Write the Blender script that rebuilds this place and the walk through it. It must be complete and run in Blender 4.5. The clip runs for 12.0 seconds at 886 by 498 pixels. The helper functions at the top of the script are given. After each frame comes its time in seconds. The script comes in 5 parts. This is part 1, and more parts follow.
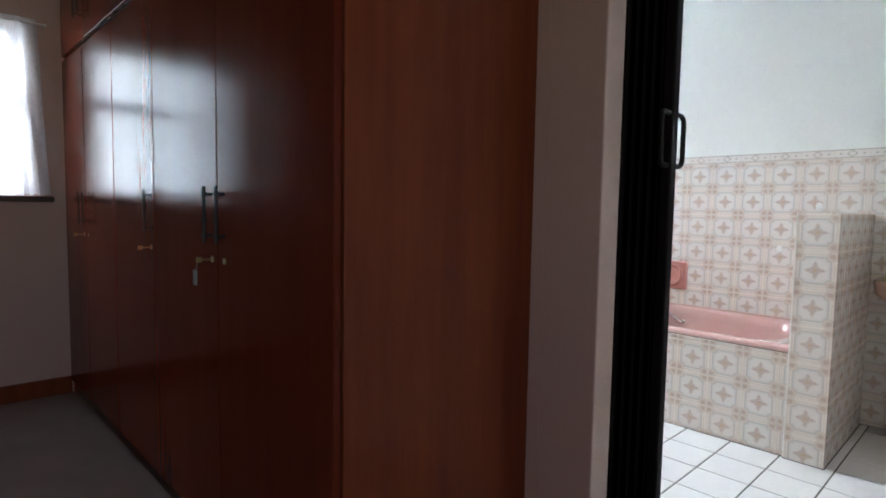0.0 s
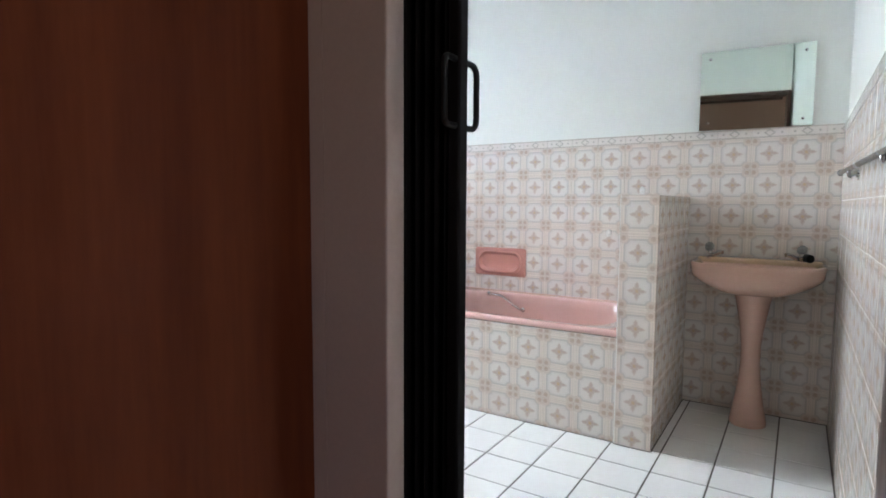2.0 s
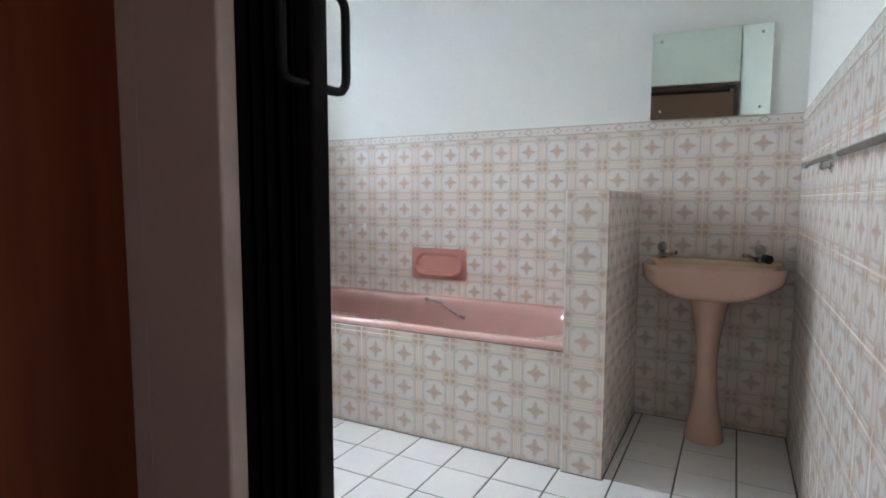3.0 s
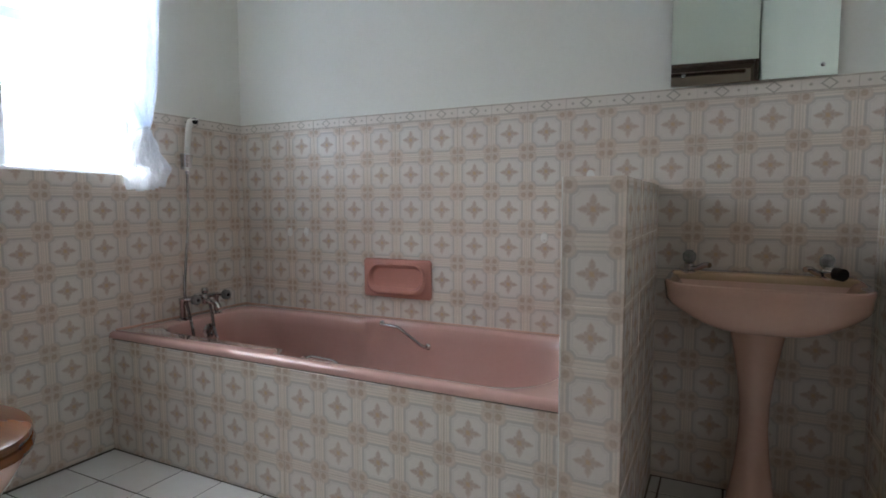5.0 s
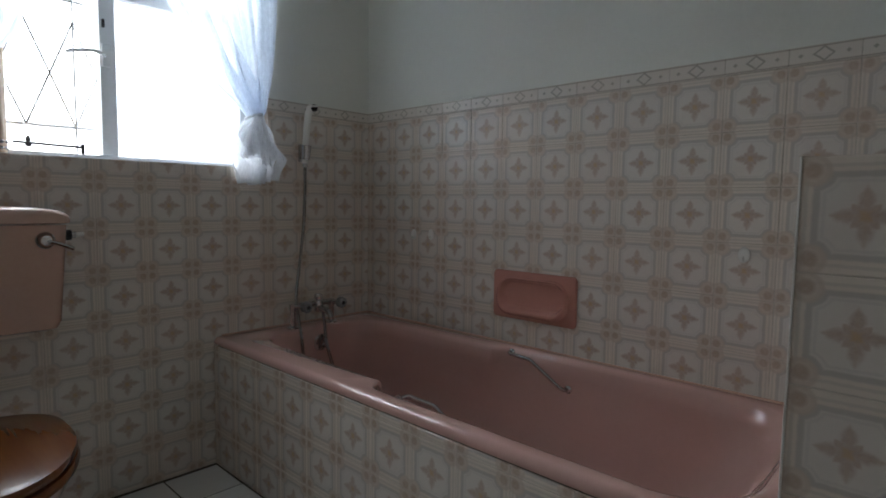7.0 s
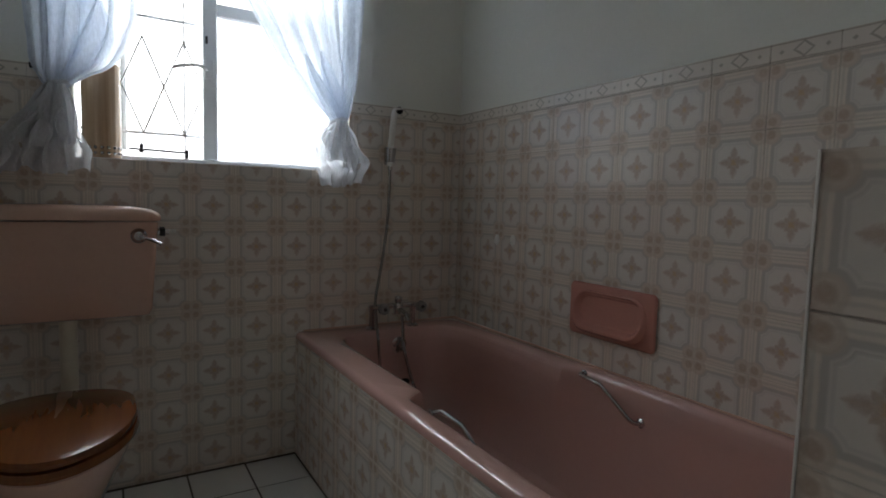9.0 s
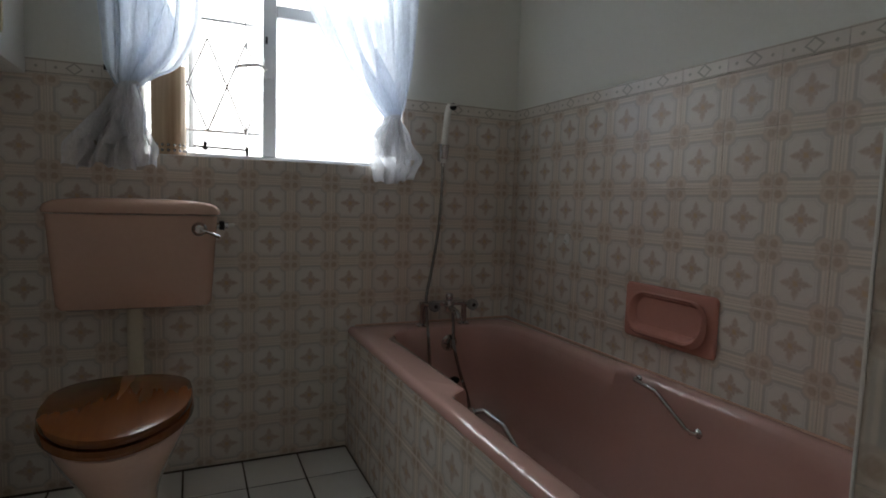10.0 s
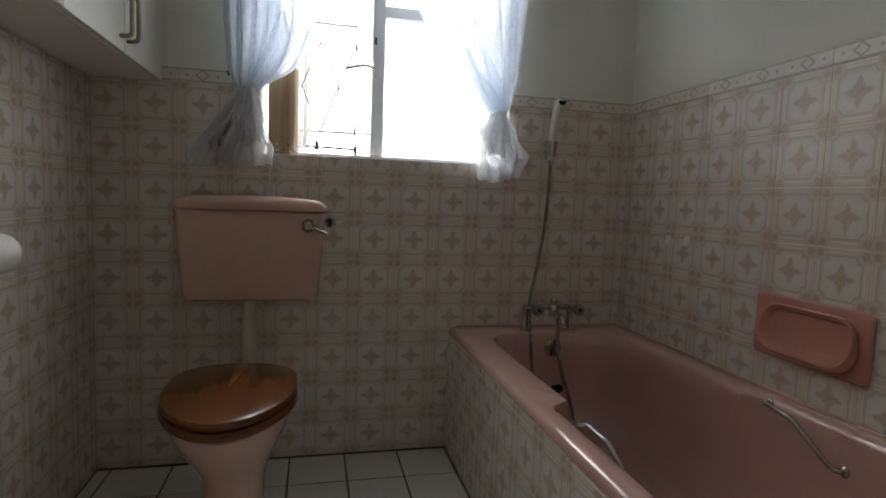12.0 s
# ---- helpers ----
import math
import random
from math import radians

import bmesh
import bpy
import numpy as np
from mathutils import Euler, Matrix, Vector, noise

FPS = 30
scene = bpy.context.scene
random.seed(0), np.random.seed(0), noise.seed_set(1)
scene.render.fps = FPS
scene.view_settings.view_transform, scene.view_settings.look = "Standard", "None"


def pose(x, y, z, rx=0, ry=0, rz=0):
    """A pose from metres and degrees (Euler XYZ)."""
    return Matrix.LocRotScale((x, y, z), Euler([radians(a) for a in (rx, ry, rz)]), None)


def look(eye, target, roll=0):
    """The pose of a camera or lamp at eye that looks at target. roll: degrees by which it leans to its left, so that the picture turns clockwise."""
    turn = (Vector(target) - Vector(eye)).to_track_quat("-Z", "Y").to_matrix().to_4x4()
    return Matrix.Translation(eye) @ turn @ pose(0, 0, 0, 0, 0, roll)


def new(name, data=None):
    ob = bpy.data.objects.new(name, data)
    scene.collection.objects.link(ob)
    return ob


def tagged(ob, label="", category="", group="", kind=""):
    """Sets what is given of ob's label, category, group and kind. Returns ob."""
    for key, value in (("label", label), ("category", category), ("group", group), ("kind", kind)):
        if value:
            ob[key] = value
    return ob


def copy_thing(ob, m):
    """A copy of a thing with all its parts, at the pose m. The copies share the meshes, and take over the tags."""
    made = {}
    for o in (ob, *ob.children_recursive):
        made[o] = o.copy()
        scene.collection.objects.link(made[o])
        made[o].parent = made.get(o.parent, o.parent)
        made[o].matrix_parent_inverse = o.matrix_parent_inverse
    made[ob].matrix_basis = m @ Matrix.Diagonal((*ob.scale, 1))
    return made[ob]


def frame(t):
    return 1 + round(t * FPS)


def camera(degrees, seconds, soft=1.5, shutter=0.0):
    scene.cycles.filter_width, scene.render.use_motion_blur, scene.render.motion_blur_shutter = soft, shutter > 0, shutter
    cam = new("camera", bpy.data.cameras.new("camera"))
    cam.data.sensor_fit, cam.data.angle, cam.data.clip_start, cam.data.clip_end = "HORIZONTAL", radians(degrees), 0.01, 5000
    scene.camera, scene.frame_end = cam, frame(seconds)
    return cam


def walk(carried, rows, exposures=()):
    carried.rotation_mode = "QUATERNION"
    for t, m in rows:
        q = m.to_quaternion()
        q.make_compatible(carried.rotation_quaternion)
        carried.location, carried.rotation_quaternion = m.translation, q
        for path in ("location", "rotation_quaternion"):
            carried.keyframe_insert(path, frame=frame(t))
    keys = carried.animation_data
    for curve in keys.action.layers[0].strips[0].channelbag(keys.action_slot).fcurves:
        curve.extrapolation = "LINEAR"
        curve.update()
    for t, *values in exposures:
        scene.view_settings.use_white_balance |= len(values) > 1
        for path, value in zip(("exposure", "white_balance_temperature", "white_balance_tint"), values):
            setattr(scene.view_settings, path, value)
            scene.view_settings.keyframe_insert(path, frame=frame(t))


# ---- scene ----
cam = camera(76.9, 12.0, soft=1.8)
PATH = [
    (0.0, (0.364, 0.349, 1.073), (-1.073, 1.732, 0.928), 1.0),
    (0.5, (0.368, 0.392, 1.073), (-0.982, 1.860, 0.920), 0.7),
    (1.0, (0.361, 0.446, 1.061), (-0.906, 1.986, 0.908), 0.5),
    (1.5, (0.348, 0.578, 1.055), (-0.833, 2.184, 0.894), 0.4),
    (2.0, (0.325, 0.712, 1.042), (-0.746, 2.393, 0.879), 0.3),
    (2.5, (0.277, 0.871, 1.041), (-0.702, 2.607, 0.872), 0.1),
    (3.0, (0.247, 1.054, 1.048), (-0.678, 2.818, 0.870), 0.1),
    (3.2, (0.236, 1.125, 1.049), (-0.671, 2.893, 0.870), 0.1),
    (4.8, (0.069, 1.658, 1.021), (-0.805, 3.449, 0.852), -0.2),
    (5.0, (0.045, 1.715, 1.014), (-0.842, 3.500, 0.852), -0.1),
    (5.5, (-0.030, 1.838, 1.005), (-1.004, 3.578, 0.842), 0.2),
    (6.0, (-0.106, 1.977, 0.996), (-1.217, 3.632, 0.834), 0.4),
    (6.5, (-0.148, 2.110, 1.011), (-1.376, 3.681, 0.850), 0.6),
    (7.0, (-0.139, 2.195, 1.009), (-1.501, 3.651, 0.846), 0.8),
    (9.0, (-0.021, 2.499, 1.018), (-1.732, 3.521, 0.854), 1.5),
    (9.5, (-0.010, 2.537, 1.001), (-1.779, 3.458, 0.837), 1.6),
    (10.0, (-0.019, 2.552, 1.004), (-1.835, 3.373, 0.836), 1.8),
    (10.5, (-0.030, 2.567, 1.002), (-1.891, 3.280, 0.832), 1.9),
    (11.0, (-0.041, 2.579, 0.998), (-1.940, 3.181, 0.826), 2.1),
    (11.5, (-0.055, 2.590, 0.995), (-1.981, 3.098, 0.822), 2.1),
    (12.0, (-0.068, 2.591, 0.996), (-2.008, 3.046, 0.819), 2.1),
]
EXPOSURES = [(0.0, 1.7, 5920, 11), (2.0, 1.7, 5920, 11), (3.0, 1.30, 5980, 12), (4.8, 0.6, 6200, 13), (6.0, 0.02, 6200, 12), (7.0, -0.65, 6250, 11), (9.0, -1.05, 6500, 12), (12.0, -0.65, 7000, 13)]
walk(cam, [(t, look(eye, aim, roll)) for t, eye, aim, roll in PATH], EXPOSURES)

# ---- plan, in metres ----
WEST, NORTH, EAST, SOUTH = -2.185, 3.865, 0.483, 1.86     # inner faces of the bathroom
DOOR_W, DOOR_E, DOOR_TOP = -0.352, 0.482, 1.93           # opening in the thick south wall
BED_N, BED_W, BED_E, BED_S = 1.57, -3.11, 2.3, -2.6       # bedroom faces
BED_Z = 0.06                                              # bedroom carpet lies higher
CEIL = 2.62
TILE = 0.152
PANEL_Y, PART_Y, RIM_Z = 3.120, 3.105, 0.494
PART_W, PART_E, PART_TOP = -0.312, -0.158, 1.080
WIN_S, WIN_N, WIN_B, WIN_T = 2.40, 3.335, 1.137, 2.12      # bathroom window opening
SIDE_S, SIDE_N = -1.5, 0.2                                # bedroom side opening, out of view, added for the fill light
BWIN_S, BWIN_N, BWIN_B, BWIN_T = 0.08, 0.79, 1.10, 1.94   # bedroom window opening

# ---- sky, sun, window light and added fill ----
world = bpy.data.worlds.new("sky")
scene.world = world
world.use_nodes = True
wn = world.node_tree
sky = wn.nodes.new("ShaderNodeTexSky")
sky.sky_type, sky.sun_disc = "NISHITA", False
sky.sun_elevation, sky.sun_rotation = radians(52), radians(0)
wn.nodes["Background"].inputs[1].default_value = 0.12
wn.links.new(sky.outputs[0], wn.nodes["Background"].inputs[0])
sun = new("sun", bpy.data.lights.new("sun", "SUN"))
sun.data.energy, sun.data.angle, sun.data.color = 3.0, radians(0.5), (1.0, 0.95, 0.88)
sun.matrix_world = look((1, 12, 14), (0, 1, 0))


def window_light(name, x, y0, y1, z0, z1, watts, toward=(1, 0, 0), tint=(0.93, 0.97, 1.0)):
    ob = new(name, bpy.data.lights.new(name, "AREA"))
    ob.data.shape, ob.data.size, ob.data.size_y = "RECTANGLE", z1 - z0, y1 - y0
    ob.data.energy, ob.data.color = watts, tint
    eye = Vector((x, (y0 + y1) / 2, (z0 + z1) / 2))
    ob.matrix_world = look(eye, eye + Vector(toward))
    return ob


window_light("bathroom_daylight", WEST - 0.75, WIN_S - 0.35, WIN_N + 0.35, WIN_B + 0.30, WIN_T + 0.75, 98, (1, -0.24, -0.20), (0.90, 0.96, 1.0))
window_light("bedroom_daylight", BED_W - 0.40, BWIN_S - 0.1, BWIN_N + 0.2, BWIN_B - 0.1, BWIN_T + 0.2, 2.2)
# warm fill added behind an unseen side opening to brighten the bedroom
window_light("bedroom_side_fill", BED_E + 0.3, SIDE_S - 0.1, SIDE_N + 0.1, 0.9, 2.2, 6.8, (-1, 0, -0.3), (1.0, 0.82, 0.66))


# ---- materials ----
class Nodes:
    """Short hand for building a node material."""

    def __init__(self, name, rough=0.5, metal=0.0, spec=0.5):
        self.m = bpy.data.materials.new(name)
        self.m.use_nodes = True
        self.t = self.m.node_tree
        self.b = self.t.nodes["Principled BSDF"]
        self.b.inputs["Roughness"].default_value = rough
        self.b.inputs["Metallic"].default_value = metal
        self.b.inputs["Specular IOR Level"].default_value = spec
        self.co = self.t.nodes.new("ShaderNodeTexCoord")

    def link(self, a, b):
        self.t.links.new(a, b)

    def put(self, socket, v):
        if isinstance(v, (int, float)):
            socket.default_value = v
        elif isinstance(v, tuple):
            socket.default_value = (*v, 1)[:4]
        else:
            self.link(v, socket)

    def math(self, op, a, b=0.0, c=0.0):
        n = self.t.nodes.new("ShaderNodeMath")
        n.operation = op
        for i, v in enumerate((a, b, c)):
            self.put(n.inputs[i], v)
        return n.outputs[0]

    def mix(self, f, a, b):
        n = self.t.nodes.new("ShaderNodeMix")
        n.data_type = "RGBA"
        self.put(n.inputs[0], f)
        self.put(n.inputs[6], a)
        self.put(n.inputs[7], b)
        return n.outputs[2]

    def noise(self, scale, detail=3.0, stretch=(1, 1, 1), rough=0.55, space="Object", lo=0.3, hi=0.7):
        mp = self.t.nodes.new("ShaderNodeMapping")
        mp.inputs["Scale"].default_value = stretch
        self.link(self.co.outputs[space], mp.inputs[0])
        n = self.t.nodes.new("ShaderNodeTexNoise")
        n.inputs["Scale"].default_value, n.inputs["Detail"].default_value, n.inputs["Roughness"].default_value = scale, detail, rough
        self.link(mp.outputs[0], n.inputs["Vector"])
        r = self.t.nodes.new("ShaderNodeMapRange")
        r.inputs[1].default_value, r.inputs[2].default_value = lo, hi
        self.link(n.outputs[0], r.inputs[0])
        return r.outputs[0]

    def bump(self, h, strength=0.2, dist=0.002):
        n = self.t.nodes.new("ShaderNodeBump")
        n.inputs["Strength"].default_value, n.inputs["Distance"].default_value = strength, dist
        self.link(h, n.inputs["Height"])
        self.link(n.outputs[0], self.b.inputs["Normal"])

    def colour(self, c):
        self.put(self.b.inputs["Base Color"], c)

    def rough(self, r):
        self.put(self.b.inputs["Roughness"], r)

    def random(self):
        return self.t.nodes.new("ShaderNodeObjectInfo").outputs["Random"]

    def ramp(self, v, lo, hi, a=0.0, b=1.0):
        n = self.t.nodes.new("ShaderNodeMapRange")
        n.interpolation_type = "SMOOTHSTEP"
        self.put(n.inputs[0], v)
        n.inputs[1].default_value, n.inputs[2].default_value, n.inputs[3].default_value, n.inputs[4].default_value = lo, hi, a, b
        return n.outputs[0]


def surface(name, c1, c2, big=1.5, fine=60, rough=0.5, bump=0.1, dist=0.002, metal=0.0, stretch=(1, 1, 1), drift=0.06, spec=0.5, coat=0.0):
    n = Nodes(name, rough, metal, spec)
    n.b.inputs["Coat Weight"].default_value, n.b.inputs["Coat Roughness"].default_value = coat, 0.05
    a, g = n.noise(big, 4, stretch), n.noise(fine, 4, stretch)
    n.colour(n.mix(n.math("ADD", n.math("MULTIPLY", a, 0.65), n.math("MULTIPLY", g, 0.35)), c1, c2))
    n.rough(n.math("ADD", n.math("MULTIPLY", a, drift), rough - drift / 2))
    n.bump(g, bump, dist)
    return n.m


def tile_material(name, border=False):
    n = Nodes(name, 0.16)
    sp = n.t.nodes.new("ShaderNodeSeparateXYZ")
    n.link(n.co.outputs["Object"], sp.inputs[0])
    x, z = sp.outputs[0], sp.outputs[2]
    wob = n.math("MULTIPLY", n.math("SUBTRACT", n.noise(55, 2, lo=0, hi=1), 0.5), 0.05)
    cream, blue, beige = (0.76, 0.72, 0.655), (0.485, 0.475, 0.455), (0.585, 0.475, 0.39)
    if border:
        u, v = n.math("ADD", n.math("ABSOLUTE", n.math("DIVIDE", x, 0.076)), wob), n.math("ADD", n.math("ABSOLUTE", n.math("DIVIDE", z, 0.0225)), wob)
        d = n.math("ADD", n.math("MULTIPLY", u, 2.6), n.math("MULTIPLY", v, 1.0))
        ring = n.math("MULTIPLY", n.ramp(d, 0.55, 0.66), n.ramp(d, 0.78, 0.9, 1, 0))
        dot = n.ramp(n.math("ADD", n.math("ABSOLUTE", n.math("SUBTRACT", u, 0.66)), n.math("MULTIPLY", v, 0.32)), 0.05, 0.11, 1, 0)
        edge = n.ramp(v, 0.66, 0.8)
        edge2 = n.ramp(n.math("ABSOLUTE", n.math("SUBTRACT", v, 0.86)), 0.03, 0.08, 1, 0)
        c = n.mix(n.math("MULTIPLY", edge, 0.35), cream, beige)
        c = n.mix(n.math("MULTIPLY", edge2, 0.8), c, (0.36, 0.34, 0.28))
        c = n.mix(n.math("MULTIPLY", n.math("MAXIMUM", ring, dot), 0.75), c, (0.34, 0.33, 0.27))
        h = ring
    else:
        u, v = n.math("ADD", n.math("ABSOLUTE", n.math("DIVIDE", x, 0.076)), wob), n.math("ADD", n.math("ABSOLUTE", n.math("DIVIDE", z, 0.076)), wob)
        big = n.math("MAXIMUM", u, v)
        du, dv = n.math("SUBTRACT", u, 0.80), n.math("SUBTRACT", v, 0.80)
        corner = n.math("SQRT", n.math("ADD", n.math("MULTIPLY", du, du), n.math("MULTIPLY", dv, dv)))
        # eight-sided medallion scooped round a rosette in every corner, with bands along the edges
        octa = n.math("MAXIMUM", big, n.math("SUBTRACT", 1.055, corner))
        field = n.ramp(octa, 0.66, 0.74, 1, 0)
        line1 = n.ramp(n.math("ABSOLUTE", n.math("SUBTRACT", octa, 0.735)), 0.025, 0.085, 1, 0)
        line2 = n.ramp(n.math("ABSOLUTE", n.math("SUBTRACT", octa, 0.615)), 0.01, 0.045, 1, 0)
        band = n.ramp(n.math("ABSOLUTE", n.math("SUBTRACT", big, 0.895)), 0.01, 0.05, 1, 0)
        rim = n.ramp(n.math("ABSOLUTE", n.math("SUBTRACT", corner, 0.235)), 0.02, 0.06, 1, 0)
        mottle = n.noise(110, 4, lo=0.32, hi=0.68)
        blob = n.ramp(n.math("ADD", corner, n.math("MULTIPLY", mottle, 0.06)), 0.12, 0.24, 1, 0)
        # four leaves with small petals between them, round an ochre eye
        along, across = n.math("DIVIDE", n.math("SUBTRACT", big, 0.25), 0.33), n.math("DIVIDE", n.math("MINIMUM", u, v), 0.17)
        leaf = n.math("SUBTRACT", n.math("SUBTRACT", 1.0, n.math("MULTIPLY", along, along)), across)
        sum_uv, dif_uv = n.math("MULTIPLY", n.math("ADD", u, v), 0.7071), n.math("ABSOLUTE", n.math("MULTIPLY", n.math("SUBTRACT", u, v), 0.7071))
        al2 = n.math("DIVIDE", n.math("SUBTRACT", sum_uv, 0.15), 0.17)
        petal = n.math("SUBTRACT", n.math("SUBTRACT", 1.0, n.math("MULTIPLY", al2, al2)), n.math("DIVIDE", dif_uv, 0.13))
        rough_edge = n.math("MULTIPLY", n.math("SUBTRACT", mottle, 0.5), 0.22)
        star = n.math("MAXIMUM", n.ramp(n.math("ADD", leaf, rough_edge), -0.05, 0.75), n.ramp(n.math("ADD", petal, rough_edge), 0.0, 0.6))
        star = n.math("MAXIMUM", star, n.ramp(n.math("ADD", n.math("SQRT", n.math("ADD", n.math("MULTIPLY", u, u), n.math("MULTIPLY", v, v))), n.math("MULTIPLY", mottle, 0.04)), 0.16, 0.27, 1, 0))
        core = n.ramp(n.math("ADD", big, n.math("MULTIPLY", mottle, 0.05)), 0.06, 0.15, 1, 0)
        vein = n.math("MAXIMUM", n.ramp(across, 0.06, 0.25, 1, 0), n.ramp(dif_uv, 0.01, 0.04, 1, 0))
        c = n.mix(field, (0.80, 0.725, 0.640), (0.765, 0.725, 0.670))
        c = n.mix(n.math("MULTIPLY", line2, 0.22), c, blue)
        c = n.mix(n.math("MULTIPLY", line1, 0.66), c, (0.47, 0.455, 0.43))
        c = n.mix(n.math("MULTIPLY", band, 0.40), c, (0.50, 0.47, 0.42))
        c = n.mix(n.math("MULTIPLY", n.ramp(corner, 0.27, 0.33, 1, 0), 0.55), c, (0.67, 0.575, 0.49))
        c = n.mix(n.math("MULTIPLY", rim, 0.25), c, (0.52, 0.42, 0.34))
        c = n.mix(n.math("MULTIPLY", blob, n.math("ADD", 0.52, n.math("MULTIPLY", mottle, 0.3))), c, (0.475, 0.345, 0.255))
        tone = n.mix(n.random(), (0.46, 0.325, 0.26), (0.50, 0.365, 0.29))
        c = n.mix(n.math("MULTIPLY", star, n.math("ADD", 0.48, n.math("MULTIPLY", mottle, 0.30))), c, tone)
        c = n.mix(n.math("MULTIPLY", n.math("MULTIPLY", vein, star), 0.25), c, (0.60, 0.46, 0.34))
        c = n.mix(n.math("MULTIPLY", core, 0.65), c, (0.62, 0.42, 0.22))
        h = n.math("SUBTRACT", n.math("ADD", n.math("MULTIPLY", blob, n.math("ADD", 0.6, mottle)), n.math("MULTIPLY", star, n.math("ADD", 0.6, mottle))), n.math("MULTIPLY", n.math("ADD", line1, line2), 0.6))
    r = n.random()
    c = n.mix(n.math("MULTIPLY", r, 0.15), c, (0.70, 0.54, 0.46))
    c = n.mix(n.math("MULTIPLY", n.noise(14, 4, lo=0.45, hi=0.9), 0.18), c, (0.55, 0.45, 0.34))
    n.colour(c)
    n.rough(n.math("ADD", 0.12, n.math("MULTIPLY", n.noise(30), 0.10)))
    n.bump(n.math("ADD", n.math("MULTIPLY", h, 0.8), n.math("MULTIPLY", n.noise(22, 2), 0.7)), 0.38, 0.0014)
    return n.m


def wood_material(name, c1, c2, rough, along="z", scale=1.0, coat=0.0, spec=0.5, relief=0.08):
    st = {"z": (14 * scale, 14 * scale, 0.6), "x": (0.6, 14 * scale, 14 * scale), "y": (14 * scale, 0.6, 14 * scale)}[along]
    n = Nodes(name, rough, spec=spec)
    broad, grain, fine = n.noise(0.35, 3, st, lo=0.36, hi=0.64), n.noise(1.6, 6, st, 0.7, lo=0.38, hi=0.62), n.noise(9, 3, st)
    f = n.math("ADD", n.math("MULTIPLY", broad, 0.45), n.math("ADD", n.math("MULTIPLY", grain, 0.4), n.math("MULTIPLY", fine, 0.15)))
    n.colour(n.mix(f, c1, c2))
    n.rough(n.math("ADD", rough - 0.04, n.math("MULTIPLY", grain, 0.08)))
    n.b.inputs["Coat Weight"].default_value, n.b.inputs["Coat Roughness"].default_value = coat, 0.12
    n.bump(fine, relief, 0.001)
    return n.m


def sheer_material(name, tint, clear, front=0.4):
    n = Nodes(name, 0.8)
    t = n.t
    out = t.nodes["Material Output"]
    tr, tl, df = t.nodes.new("ShaderNodeBsdfTransparent"), t.nodes.new("ShaderNodeBsdfTranslucent"), t.nodes.new("ShaderNodeBsdfDiffuse")
    tl.inputs[0].default_value = df.inputs[0].default_value = (*tint, 1)
    m1, m2 = t.nodes.new("ShaderNodeMixShader"), t.nodes.new("ShaderNodeMixShader")
    m1.inputs[0].default_value = front
    n.link(tl.outputs[0], m1.inputs[1])
    n.link(df.outputs[0], m1.inputs[2])
    weave = n.noise(180, 2, (1, 1, 0.3))
    n.put(m2.inputs[0], n.math("ADD", 1.0 - clear - 0.08, n.math("MULTIPLY", weave, 0.16)))
    n.link(tr.outputs[0], m2.inputs[1])
    n.link(m1.outputs[0], m2.inputs[2])
    n.link(m2.outputs[0], out.inputs[0])
    return n.m


def glass_material(name):
    n = Nodes(name, 0.02)
    t = n.t
    tr, gl, mx = t.nodes.new("ShaderNodeBsdfTransparent"), t.nodes.new("ShaderNodeBsdfGlossy"), t.nodes.new("ShaderNodeMixShader")
    fr = t.nodes.new("ShaderNodeFresnel")
    gl.inputs["Roughness"].default_value = 0.02
    tr.inputs[0].default_value = (0.95, 0.97, 0.96, 1)
    n.link(fr.outputs[0], mx.inputs[0])
    n.link(tr.outputs[0], mx.inputs[1])
    n.link(gl.outputs[0], mx.inputs[2])
    n.link(mx.outputs[0], t.nodes["Material Output"].inputs[0])
    return n.m


PLASTER = surface("white_plaster", (0.83, 0.84, 0.78), (0.77, 0.78, 0.72), 1.2, 90, 0.6, 0.12, 0.0015)
BEDPLASTER = surface("cream_plaster", (0.57, 0.43, 0.37), (0.50, 0.37, 0.325), 1.4, 90, 0.6, 0.12, 0.0015)
CEILING = surface("ceiling_paint", (0.86, 0.86, 0.84), (0.80, 0.80, 0.78), 1.0, 60, 0.7, 0.05)
GROUT = surface("pale_grout", (0.68, 0.62, 0.56), (0.56, 0.50, 0.43), 6, 150, 0.8, 0.2)
# dirty floor joints; also the painted shade below the bath rim
GROUT_AND_GAP_SHADE = surface("dirty_grout_and_gap_shade", (0.13, 0.11, 0.09), (0.06, 0.05, 0.04), 5, 150, 0.85, 0.25)
WALLTILE = tile_material("patterned_wall_tile")
BORDERTILE = tile_material("border_tile", True)
FLOORTILE = surface("white_floor_tile", (0.84, 0.84, 0.81), (0.77, 0.76, 0.72), 3, 40, 0.22, 0.06, 0.001)
CARPET = surface("grey_carpet", (0.25, 0.195, 0.175), (0.17, 0.13, 0.115), 3, 240, 0.95, 0.6, 0.004)
PINK = surface("pink_enamel", (0.62, 0.385, 0.340), (0.58, 0.355, 0.310), 2.5, 60, 0.06, 0.01, 0.001, coat=1.0)
SALMON = surface("salmon_ceramic", (0.60, 0.29, 0.24), (0.55, 0.26, 0.21), 5, 80, 0.16, 0.03, 0.001)
PEACH = surface("peach_ceramic", (0.67, 0.44, 0.35), (0.61, 0.39, 0.30), 3, 70, 0.15, 0.02, 0.001, coat=0.6)
